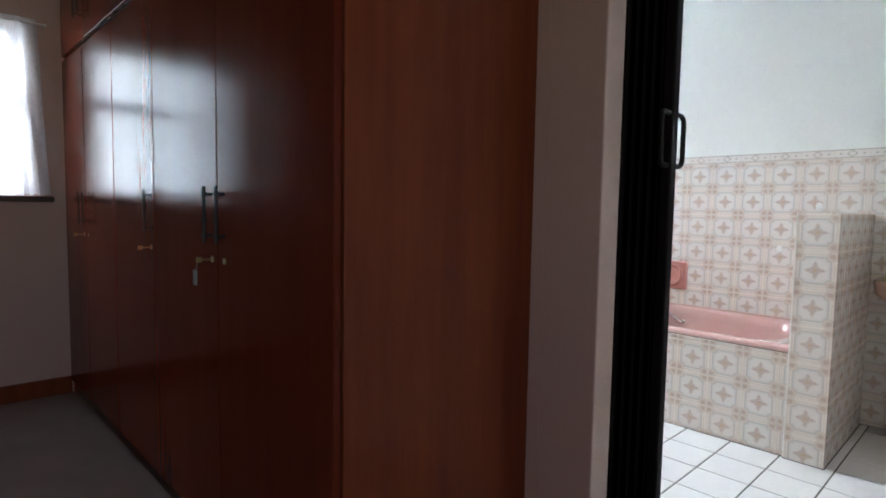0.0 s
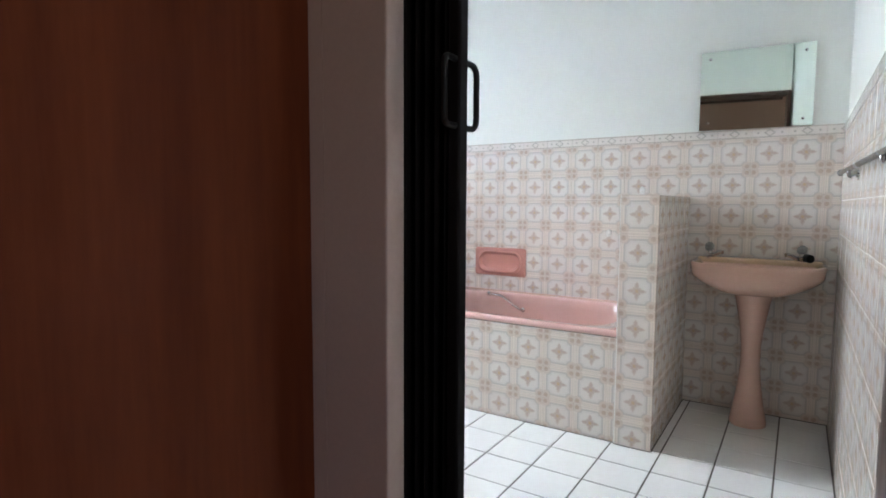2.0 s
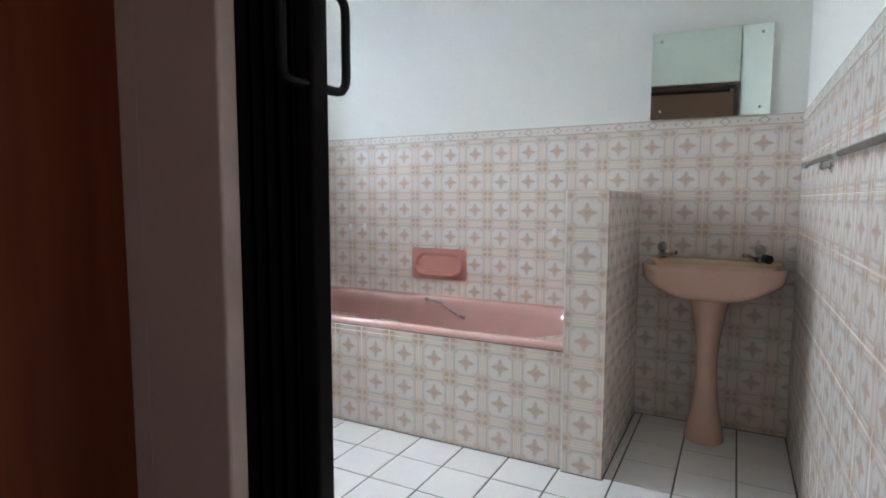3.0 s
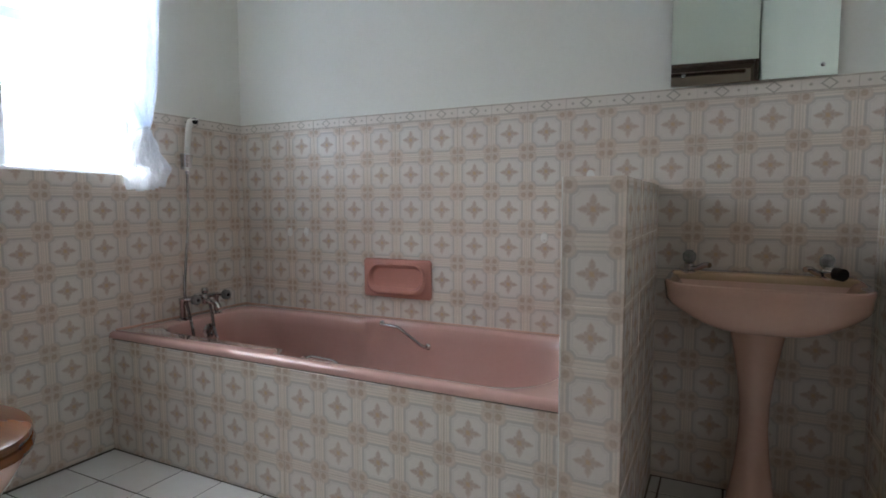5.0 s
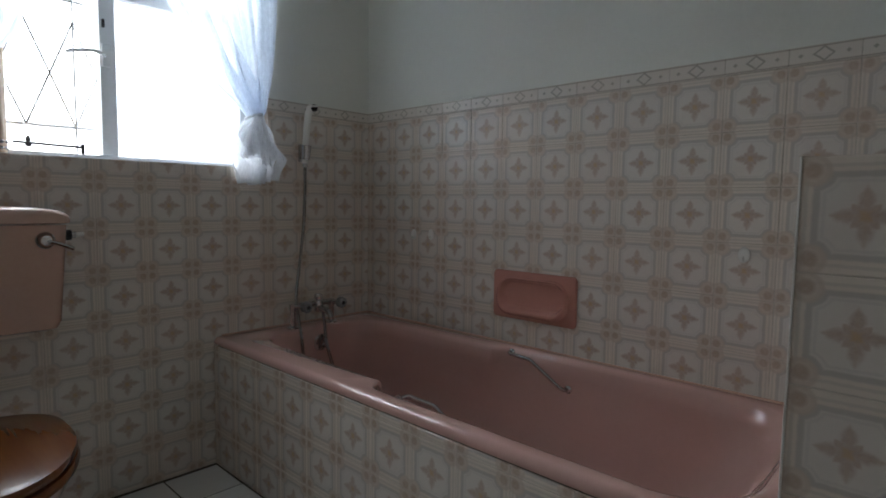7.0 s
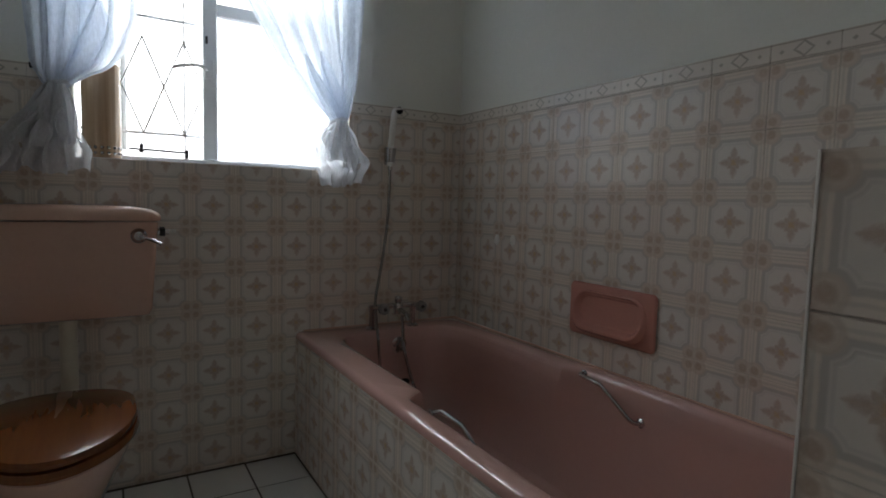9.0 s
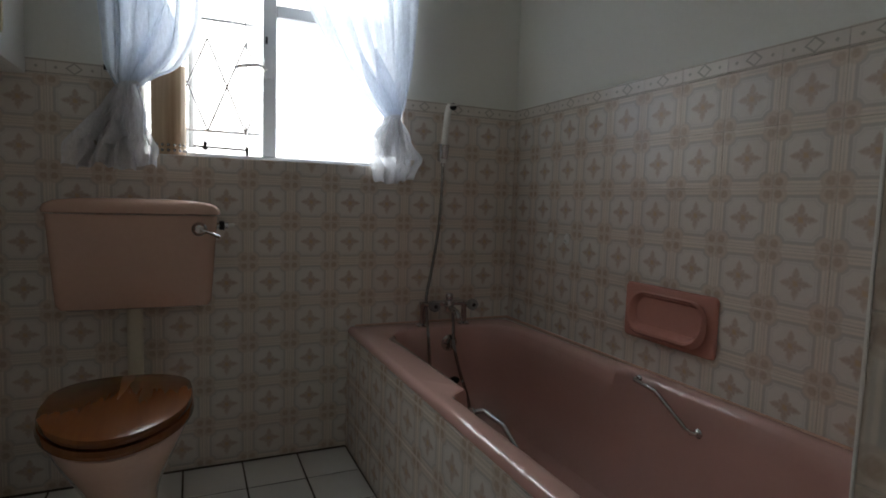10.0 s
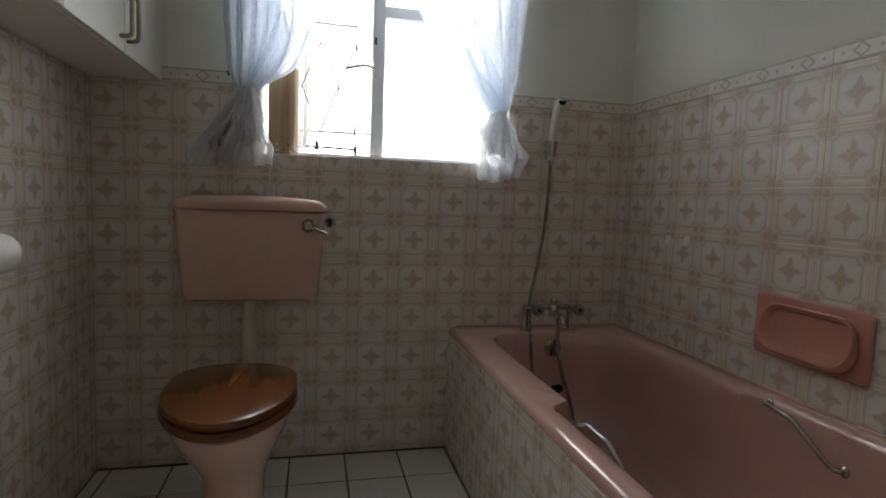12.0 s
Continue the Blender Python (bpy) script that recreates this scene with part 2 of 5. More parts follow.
WARDROBE = wood_material("red_brown_veneer", (0.108, 0.018, 0.009), (0.138, 0.027, 0.012), 0.17, scale=0.6, spec=0.095, relief=0.0)
SIDEWOOD = wood_material("brown_side_panel", (0.100, 0.019, 0.008), (0.22, 0.056, 0.019), 0.45, scale=0.55, spec=0.2)
DARKWOOD = wood_material("dark_frame_wood", (0.035, 0.018, 0.013), (0.06, 0.03, 0.02), 0.4)
SEATWOOD = surface("varnished_pine", (0.135, 0.042, 0.010), (0.235, 0.080, 0.020), 1.3, 7, 0.26, 0.0, 0.001, stretch=(0.7, 8, 0.5), coat=0.12)
BLACKVINYL = surface("black_brown_vinyl", (0.007, 0.006, 0.006), (0.011, 0.009, 0.009), 4, 90, 0.6, 0.08, spec=0.08)
STAINED = surface("stained_peach_ceramic", (0.66, 0.46, 0.33), (0.60, 0.45, 0.25), 4, 60, 0.2, 0.02, 0.001, coat=0.5)
CHROME = surface("chrome", (0.62, 0.62, 0.63), (0.52, 0.52, 0.53), 12, 120, 0.06, 0.0, 0.0005, metal=1.0, drift=0.03)
STEEL = surface("brushed_steel", (0.36, 0.36, 0.36), (0.27, 0.27, 0.27), 10, 120, 0.26, 0.04, 0.0005, metal=1.0)
BLACK = surface("black_plastic", (0.008, 0.008, 0.008), (0.013, 0.013, 0.013), 6, 90, 0.55, 0.05, spec=0.2)
WHITEPLASTIC = surface("white_plastic", (0.84, 0.83, 0.79), (0.78, 0.77, 0.72), 6, 90, 0.35, 0.03)
PIPE = surface("cream_pipe", (0.70, 0.65, 0.53), (0.62, 0.56, 0.45), 6, 90, 0.4, 0.03)
WINDOWPAINT = surface("white_window_paint", (0.84, 0.86, 0.88), (0.76, 0.78, 0.80), 6, 90, 0.4, 0.1)
LAMINATE = surface("white_laminate", (0.76, 0.76, 0.72), (0.71, 0.71, 0.67), 2, 70, 0.35, 0.03)
BRASS = surface("aged_brass", (0.42, 0.35, 0.18), (0.32, 0.26, 0.13), 12, 90, 0.35, 0.05, metal=0.7)
IRON = surface("dark_iron", (0.03, 0.03, 0.032), (0.022, 0.022, 0.024), 12, 90, 0.6, 0.1)
SHEER = sheer_material("white_sheer", (0.80, 0.85, 0.92), 0.085, 0.36)
PAPER = surface("white_paper", (0.80, 0.79, 0.77), (0.74, 0.73, 0.71), 8, 200, 0.9, 0.25)
GLASS = glass_material("window_glass")
MIRROR = Nodes("mirror_silver", 0.015, 1.0).m
MIRROR.node_tree.nodes["Principled BSDF"].inputs["Base Color"].default_value = (0.80, 0.88, 0.82, 1)


# ---- building tools ----
def part(name, bm, material, parent=None, label="", smooth=False, m=None):
    me = bpy.data.meshes.new(name)
    if m is not None:
        bm.transform(m)
    bmesh.ops.recalc_face_normals(bm, faces=bm.faces)
    bm.to_mesh(me)
    bm.free()
    if smooth:
        me.polygons.foreach_set("use_smooth", [True] * len(me.polygons))
        me.set_sharp_from_angle(angle=radians(38))
    me.materials.append(material)
    ob = new(name, me)
    if parent is not None:
        ob.parent = parent
    if label:
        ob["label"] = label
    return ob


def base(name, x=0, y=0, z=0, rz=0):
    ob = new(name)
    ob.empty_display_size = 0.05
    ob.matrix_world = pose(x, y, z, 0, 0, rz)
    return ob


def box(x0, y0, z0, x1, y1, z1, bevel=0.0, seg=2, bm=None):
    b = bmesh.new()
    bmesh.ops.create_cube(b, size=1)
    b.transform(Matrix.Translation(((x0 + x1) / 2, (y0 + y1) / 2, (z0 + z1) / 2)) @ Matrix.Diagonal((x1 - x0, y1 - y0, z1 - z0, 1)))
    if bevel:
        bmesh.ops.bevel(b, geom=b.edges[:], offset=bevel, segments=seg, affect="EDGES", profile=0.5)
    if bm is None:
        return b
    me = bpy.data.meshes.new("scratch")
    b.to_mesh(me)
    b.free()
    bm.from_mesh(me)
    bpy.data.meshes.remove(me)
    return bm


def rings(loops, cap0=True, cap1=True, bm=None):
    """Joins closed loops of points, all of one length, into a skin."""
    bm = bm or bmesh.new()
    vs = [[bm.verts.new(p) for p in loop] for loop in loops]
    n = len(vs[0])
    for a, b in zip(vs, vs[1:]):
        for i in range(n):
            bm.faces.new((a[i], a[(i + 1) % n], b[(i + 1) % n], b[i]))
    if cap0:
        bm.faces.new(vs[0][::-1])
    if cap1:
        bm.faces.new(vs[-1])
    return bm


def lathe(profile, n=24, bm=None, cx=1.0, cy=1.0):
    """Turns (radius, height) pairs round z."""
    loops = [[(r * cx * math.cos(2 * math.pi * i / n), r * cy * math.sin(2 * math.pi * i / n), z) for i in range(n)] for r, z in profile]
    return rings(loops, bm=bm)


def spline(points, steps=6):
    ps = [Vector(p) for p in points]
    ps = [ps[0] * 2 - ps[1]] + ps + [ps[-1] * 2 - ps[-2]]
    out = []
    for a, b, c, d in zip(ps, ps[1:], ps[2:], ps[3:]):
        for i in range(steps):
            t = i / steps
            out.append(0.5 * ((2 * b) + (c - a) * t + (2 * a - 5 * b + 4 * c - d) * t * t + (3 * b - 3 * c + d - a) * t ** 3))
    return out + [ps[-2]]


def tube(points, r, n=10, bm=None, ribs=0.0):
    """A round bar along the points; ribs makes a flexible hose of it."""
    ps = [Vector(p) for p in points]
    loops, side = [], None
    for i, p in enumerate(ps):
        d = (ps[min(i + 1, len(ps) - 1)] - ps[max(i - 1, 0)]).normalized()
        if side is None:
            side = d.orthogonal().normalized()
        side = (side - d * side.dot(d)).normalized()
        up = d.cross(side)
        rr = r * (1 + (ribs if i % 2 else -ribs))
        loops.append([p + (side * math.cos(2 * math.pi * k / n) + up * math.sin(2 * math.pi * k / n)) * rr for k in range(n)])
    return rings(loops, bm=bm)


def stadium(cx, cy, hx, hy, r, z, n=10):
    """A rectangle with round corners, as a loop of points."""
    pts = []
    for sx, sy, a0 in ((1, 1, 0), (-1, 1, 90), (-1, -1, 180), (1, -1, 270)):
        for i in range(n + 1):
            a = radians(a0 + 90 * i / n)
            pts.append((cx + sx * (hx - r) + r * math.cos(a), cy + sy * (hy - r) + r * math.sin(a), z))
    return pts


# ---- tiles: one shared mesh for each cut ----
TILES = {}


def tile_mesh(x0, x1, z0, z1, depth, edge, material):
    key = (round(x0, 3), round(x1, 3), round(z0, 3), round(z1, 3), depth, material.name)
    if key not in TILES:
        me = bpy.data.meshes.new("tile")
        v = [(x, 0, z) for x, z in ((x0, z0), (x1, z0), (x1, z1), (x0, z1))]
        v += [(x, -depth + edge, z) for x, z in ((x0, z0), (x1, z0), (x1, z1), (x0, z1))]
        v += [(x, -depth, z) for x, z in ((x0 + edge, z0 + edge), (x1 - edge, z0 + edge), (x1 - edge, z1 - edge), (x0 + edge, z1 - edge))]
        f = [(8, 9, 10, 11)] + [(a, a + 1 if a % 4 < 3 else a - 3, (a + 1 if a % 4 < 3 else a - 3) + 4, a + 4) for a in range(8)]
        me.from_pydata(v, [], f)
        me.materials.append(material)
        TILES[key] = me
    return TILES[key]


def cut_out(rect, hole):
    x0, x1, z0, z1 = rect
    a0, a1, b0, b1 = hole
    if x1 <= a0 or x0 >= a1 or z1 <= b0 or z0 >= b1:
        return [rect]
    out = []
    if z0 < b0:
        out.append((x0, x1, z0, b0))
    if z1 > b1:
        out.append((x0, x1, b1, z1))
    lo, hi = max(z0, b0), min(z1, b1)
    if x0 < a0:
        out.append((x0, a0, lo, hi))
    if x1 > a1:
        out.append((a1, x1, lo, hi))
    return out


def tiling(parent, m, u0, u1, v0, v1, uj, vj, pu, pv, material, name="tile", depth=0.006, gap=0.0016, edge=0.0012, hole=None, jitter=0.0006):
    """Lays tiles over u0..u1, v0..v1 of a face; uj and vj are places of joints, pu and pv the pitch. m maps the face into the world."""
    rng = random.Random(len(parent.children) + int(abs(u0 * 1000)))
    for i in range(math.floor((u0 - uj) / pu), math.ceil((u1 - uj) / pu)):
        for j in range(math.floor((v0 - vj) / pv), math.ceil((v1 - vj) / pv)):
            cu, cv = uj + (i + 0.5) * pu, vj + (j + 0.5) * pv
            r = (max(u0, cu - pu / 2), min(u1, cu + pu / 2), max(v0, cv - pv / 2), min(v1, cv + pv / 2))
            for a, b, c, d in cut_out(r, hole) if hole else [r]:
                if b - a < 0.012 or d - c < 0.012:
                    continue
                g = gap / 2
                me = tile_mesh(a - cu + g, b - cu - g, c - cv + g, d - cv - g, depth, edge, material)
                ob = new(name, me)
                ob.parent = parent
                ob.matrix_world = m @ pose(cu, rng.uniform(-jitter, jitter), cv, rng.uniform(-0.25, 0.25), 0, rng.uniform(-0.25, 0.25))


# ---- the large structure ----
def slab(name, material, *boxes, label="", bevel=0.0):
    bm = bmesh.new()
    for b in boxes:
        box(*b, bevel=bevel, bm=bm)
    ob = part(name, bm, material)
    return tagged(ob, label, kind="structure")


NICHE_W = -0.52  # the doorway widens towards the bathroom
FACE = 0.009   # tile faces stand this far proud of the plaster
floor = slab("floor", GROUT_AND_GAP_SHADE, (WEST - 0.02, SOUTH - 0.01, -0.12, EAST + 0.02, NORTH + 0.02, -0.0022), (NICHE_W, BED_N, -0.12, DOOR_E, SOUTH - 0.01, -0.0022), label="white square tiled bathroom floor with dark grout")
bed_floor = slab("floor_bedroom", CARPET, (BED_W - 0.02, BED_S - 0.02, -0.12, BED_E + 0.02, BED_N, BED_Z), label="mauve-grey carpeted bedroom floor")
wall_north = slab("wall_north", PLASTER, (WEST - 0.25, NORTH + FACE, -0.12, EAST + 0.2, NORTH + 0.2, CEIL), label="white bathroom wall above patterned cream tiles")
wall_east = slab("wall_east", PLASTER, (EAST + FACE, SOUTH - 0.29, -0.12, EAST + 0.2, NORTH + FACE, CEIL), label="white bathroom wall above patterned cream tiles")
wall_west = slab("wall_west", PLASTER,
                 (WEST - 0.25, SOUTH - 0.004, -0.12, WEST - FACE, WIN_S, CEIL), (WEST - 0.25, WIN_N, -0.12, WEST - FACE, NORTH + FACE, CEIL),
                 (WEST - 0.25, WIN_S, -0.12, WEST - FACE, WIN_N, WIN_B - 0.006), (WEST - 0.25, WIN_S, WIN_T, WEST - FACE, WIN_N, CEIL),
                 label="white bathroom window wall above patterned cream tiles")
wall_south = slab("wall_south", PLASTER, (WEST - 0.25, BED_N + 0.02, -0.12, NICHE_W, SOUTH - FACE, CEIL),
                  (DOOR_W, BED_N + 0.02, DOOR_TOP, DOOR_E, BED_N + 0.12, CEIL), (NICHE_W, BED_N + 0.12, DOOR_TOP, DOOR_E, SOUTH - FACE, CEIL), label="thick wall between bathroom and bedroom with doorway")
bed_north = slab("wall_bedroom_north", BEDPLASTER, (BED_W - 0.2, BED_N, -0.12, NICHE_W, BED_N + 0.02, CEIL), label="cream bedroom wall behind the wardrobe")
door_pier = slab("wall_door_pier", BEDPLASTER, (NICHE_W, BED_N, -0.12, DOOR_W, BED_N + 0.12, CEIL), label="cream plastered pier beside the bathroom doorway", bevel=0.004)
door_lintel = slab("wall_door_lintel", BEDPLASTER, (DOOR_W, BED_N, DOOR_TOP, DOOR_E, BED_N + 0.02, CEIL), label="cream plastered wall over the bathroom doorway")
bed_north_east = slab("wall_bedroom_north_east", BEDPLASTER, (DOOR_E, BED_N, -0.12, BED_E + 0.2, BED_N + 0.02, CEIL), label="cream bedroom wall beyond the bathroom doorway")
bed_west = slab("wall_bedroom_west", BEDPLASTER,
                (BED_W - 0.2, BED_S, -0.12, BED_W, BWIN_S, CEIL), (BED_W - 0.2, BWIN_N, -0.12, BED_W, BED_N, CEIL),
                (BED_W - 0.2, BWIN_S, -0.12, BED_W, BWIN_N, BWIN_B), (BED_W - 0.2, BWIN_S, BWIN_T, BED_W, BWIN_N, CEIL), label="cream bedroom wall with curtained window")
bed_south = slab("wall_bedroom_south", BEDPLASTER, (BED_W - 0.2, BED_S - 0.2, -0.12, BED_E + 0.2, BED_S, CEIL), label="plain cream bedroom wall")
# the unseen opening in this wall is added to let the side fill in
bed_east = slab("wall_bedroom_east", BEDPLASTER, (BED_E, BED_S, -0.12, BED_E + 0.2, SIDE_S, CEIL), (BED_E, SIDE_N, -0.12, BED_E + 0.2, BED_N, CEIL), (BED_E, SIDE_S, -0.12, BED_E + 0.2, SIDE_N, 1.0), (BED_E, SIDE_S, 2.1, BED_E + 0.2, SIDE_N, CEIL), label="plain cream bedroom wall")
ceiling = slab("ceiling", CEILING, (WEST - 0.25, SOUTH - 0.29, CEIL, EAST + 0.2, NORTH + 0.2, CEIL + 0.15), label="white bathroom ceiling")
bed_ceiling = slab("ceiling_bedroom", CEILING, (BED_W - 0.2, BED_S - 0.2, CEIL, BED_E + 0.2, BED_N, CEIL + 0.15), label="white bedroom ceiling")
ground = slab("ground", surface("dry_lawn", (0.09, 0.10, 0.04), (0.16, 0.13, 0.07), 0.8, 8, 0.95, 0.5, 0.02), (-600, -600, -0.6, 600, 600, -0.14), label="dry lawn outside the house")
threshold = slab("threshold", DARKWOOD, (DOOR_W, BED_N - 0.015, BED_Z - 0.02, DOOR_E, BED_N + 0.05, BED_Z + 0.006), label="dark wooden threshold strip at the doorway", bevel=0.004)

# door lining: dark head and jamb in the opening
door_frame = tagged(base("door_1", DOOR_E, SOUTH, 0), "dark brown wooden lining of the bathroom doorway", kind="structure")
door_frame.matrix_world = Matrix.Identity(4)
part("jamb", box(DOOR_E - 0.026, SOUTH - 0.12, 0, DOOR_E - 0.001, SOUTH + 0.012, DOOR_TOP - 0.001, 0.003), DARKWOOD, door_frame)
part("head", box(NICHE_W + 0.001, SOUTH - 0.12, DOOR_TOP - 0.03, DOOR_E - 0.027, SOUTH + 0.012, DOOR_TOP - 0.001, 0.003), DARKWOOD, door_frame)

# half-height partition between bath and basin
partition = slab("wall_partition", GROUT, (PART_W + 0.006, PART_Y + 0.006, -0.05, PART_E - 0.006, NORTH + 0.004, PART_TOP - 0.006), label="tiled half-height partition between bath and basin")
part("corner_trim", box(PART_W - 0.0012, PART_Y - 0.0012, 0.0, PART_W + 0.002, PART_Y + 0.002, PART_TOP + 0.001, 0.0006), WHITEPLASTIC, partition, "white plastic corner trim")
bath_panel = slab("wall_bath_panel", GROUT, (WEST - 0.002, PANEL_Y + 0.006, -0.05, PART_W + 0.004, PANEL_Y + 0.045, RIM_Z - 0.036), label="tiled bath panel under the pink bath")

# baseboard, bedroom
tagged(part("baseboard", box(BED_W, BED_S, BED_Z, BED_W + 0.016, 0.955, BED_Z + 0.09, 0.004), SIDEWOOD), "brown wooden baseboard along the carpet", kind="structure")


# ---- bath ----
def bath():
    tub = tagged(base("bathtub", 0, 0, 0), "pink enamelled built-in bath with tiled front panel", "bathtub")
    x0, x1, y0, y1 = WEST - 0.004, PART_W + 0.002, PANEL_Y + 0.002, NORTH - 0.002
    cx, cy = (x0 + x1) / 2, (y0 + y1) / 2
    hx, hy = (x1 - x0) / 2, (y1 - y0) / 2

    def step(x):
        # the rim is broad by the taps and narrow along the grips
        t = min(1, max(0, (x + 1.368) / 0.048))
        return 0.058 * (1 - t * t * (3 - 2 * t))

    def loop(inw, ine, ins, inn, r, z, widen=0.0):
        pts = stadium((x0 + inw + x1 - ine) / 2, (y0 + ins + y1 - inn) / 2, (x1 - ine - x0 - inw) / 2, (y1 - inn - y0 - ins) / 2, r, z, 10)
        # even out the long sides so that the rim can step
        out = []
        for i, p in enumerate(pts):
            out.append(p)
            q = pts[(i + 1) % len(pts)]
            if i in (10, 32):
                out += [(p[0] + (q[0] - p[0]) * k / 40, p[1] + (q[1] - p[1]) * k / 40, z) for k in range(1, 40)]
            elif i in (21, 43):
                out += [(p[0] + (q[0] - p[0]) * k / 8, p[1] + (q[1] - p[1]) * k / 8, z) for k in range(1, 8)]
        mid = (y0 + ins + y1 - inn) / 2
        res = []
        for x, y, zz in out:
            near = min(1, abs(y - mid) / ((y1 - inn - y0 - ins) / 2)) ** 4
            res.append((x, y + (1 if y < mid else -1) * widen * step(x) * near * (1 if y < mid else 0.75), zz))
        return res

    z = RIM_Z
    lo = [loop(0.012, 0.012, 0.016, 0.004, 0.004, z - 0.030), loop(0.0, 0.0, 0.0, 0, 0.004, z - 0.026), loop(0, 0, 0.0, 0, 0.006, z - 0.016), loop(0.001, 0.001, 0.004, 0.001, 0.007, z - 0.007),
          loop(0.002, 0.002, 0.012, 0.002, 0.008, z - 0.001), loop(0.006, 0.006, 0.022, 0.004, 0.010, z),
          loop(0.10, 0.062, 0.046, 0.034, 0.175, z - 0.001, 1), loop(0.112, 0.072, 0.060, 0.044, 0.175, z - 0.006, 1), loop(0.118, 0.082, 0.067, 0.051, 0.175, z - 0.018, 1),
          loop(0.124, 0.10, 0.072, 0.057, 0.175, z - 0.06, 0.95), loop(0.128, 0.13, 0.077, 0.064, 0.175, z - 0.12, 0.6), loop(0.135, 0.19, 0.090, 0.078, 0.175, z - 0.22, 0.2),
          loop(0.15, 0.28, 0.110, 0.10, 0.15, z - 0.33, 0), loop(0.19, 0.36, 0.15, 0.14, 0.14, z - 0.385, 0), loop(0.28, 0.45, 0.22, 0.21, 0.10, z - 0.40, 0)]
    # dark strip that stands in for the shade in the gap under the rim
    part("gap_shade_strip", box(x0 + 0.01, y0 + 0.012, z - 0.040, x1 - 0.01, y0 + 0.03, z - 0.026), GROUT_AND_GAP_SHADE, tub, "dark strip standing in for the shade under the rim")
    shell = part("shell", rings(lo, cap0=False), PINK, tub, smooth=True)
    # sealant bead along the walls
    bead = tube([(x0 + 0.004, y0 + 0.03, z + 0.001), (x0 + 0.006, y1 - 0.004, z + 0.001), (x1 - 0.004, y1 - 0.004, z + 0.001), (x1 - 0.004, y0 + 0.03, z + 0.001)], 0.0042, 8)
    part("sealant", bead, PEACH, tub, "cream sealant bead")
    # grips in the recesses
    for y, s, k in ((y1 - 0.058, 1, 0.02), (y0 + 0.080, -1, 0.095)):
        g = part("grip", tube([(k - 1.325, y + 0.010 * s, z - 0.016), (k - 1.322, y - 0.012 * s, z - 0.014), (k - 1.312, y - 0.022 * s, z - 0.013), (k - 1.225, y - 0.026 * s, z - 0.018), (k - 1.212, y - 0.026 * s, z - 0.024), (k - 1.105, y - 0.030 * s, z - 0.086), (k - 1.093, y - 0.022 * s, z - 0.093), (k - 1.085, y - 0.002 * s, z - 0.095)], 0.0068, 10), CHROME, tub, "chrome bath grip", True)
        for gx, gy, gz in ((k - 1.325, 0.010, z - 0.018), (k - 1.085, -0.001, z - 0.095)):
            part("grip_foot", lathe([(0.001, 0), (0.014, 0), (0.014, 0.004), (0.008, 0.010)], 16), CHROME, tub, smooth=True, m=pose(gx, y + gy * s, gz, 90 * s, 0, 0))
    # overflow, plug hole
    of = part("overflow", lathe([(0.001, 0), (0.033, 0), (0.035, 0.005), (0.027, 0.010), (0.015, 0.010), (0.012, 0.005), (0.001, 0.005)], 24), CHROME, tub, "round chrome overflow", True, pose(x0 + 0.124, 3.515, 0.428, 0, 94, 0))
    for k in range(6):
        a = k * math.pi / 3
        part("slot", lathe([(0.001, 0), (0.005, 0), (0.001, 0.003)], 8), BLACK, of, m=pose(x0 + 0.133, 3.515 + 0.021 * math.cos(a), 0.428 + 0.021 * math.sin(a), 0, 94, 0))
    part("waste", lathe([(0.001, 0), (0.03, 0), (0.034, 0.003), (0.024, 0.006), (0.001, 0.004)], 24), CHROME, tub, m=pose(x0 + 0.40, 3.49, z - 0.402))
    part("chain_stay", lathe([(0.001, 0), (0.018, 0), (0.016, 0.006), (0.001, 0.008)], 16, cx=1.0, cy=1.6), BLACK, tub, m=pose(x0 + 0.142, 3.535, 0.27, 0, 94, 0))
    return tub


bath()


# bright hazy sky beyond both windows
haze = Nodes("bright_haze")
glow = haze.t.nodes.new("ShaderNodeEmission")
haze.put(glow.inputs[0], haze.mix(haze.noise(0.15, 3), (0.92, 0.96, 1.0), (1.0, 1.0, 0.98)))
glow.inputs[1].default_value = 7.0
haze.link(glow.outputs[0], haze.t.nodes["Material Output"].inputs[0])
tagged(part("backdrop", box(-60.5, -90, -0.2, -60, 90, 70), haze.m), "bright hazy white sky beyond the windows", kind="structure")

ACRYLIC = surface("clear_acrylic", (0.34, 0.34, 0.33), (0.16, 0.16, 0.155), 60, 160, 0.10, 0.05)


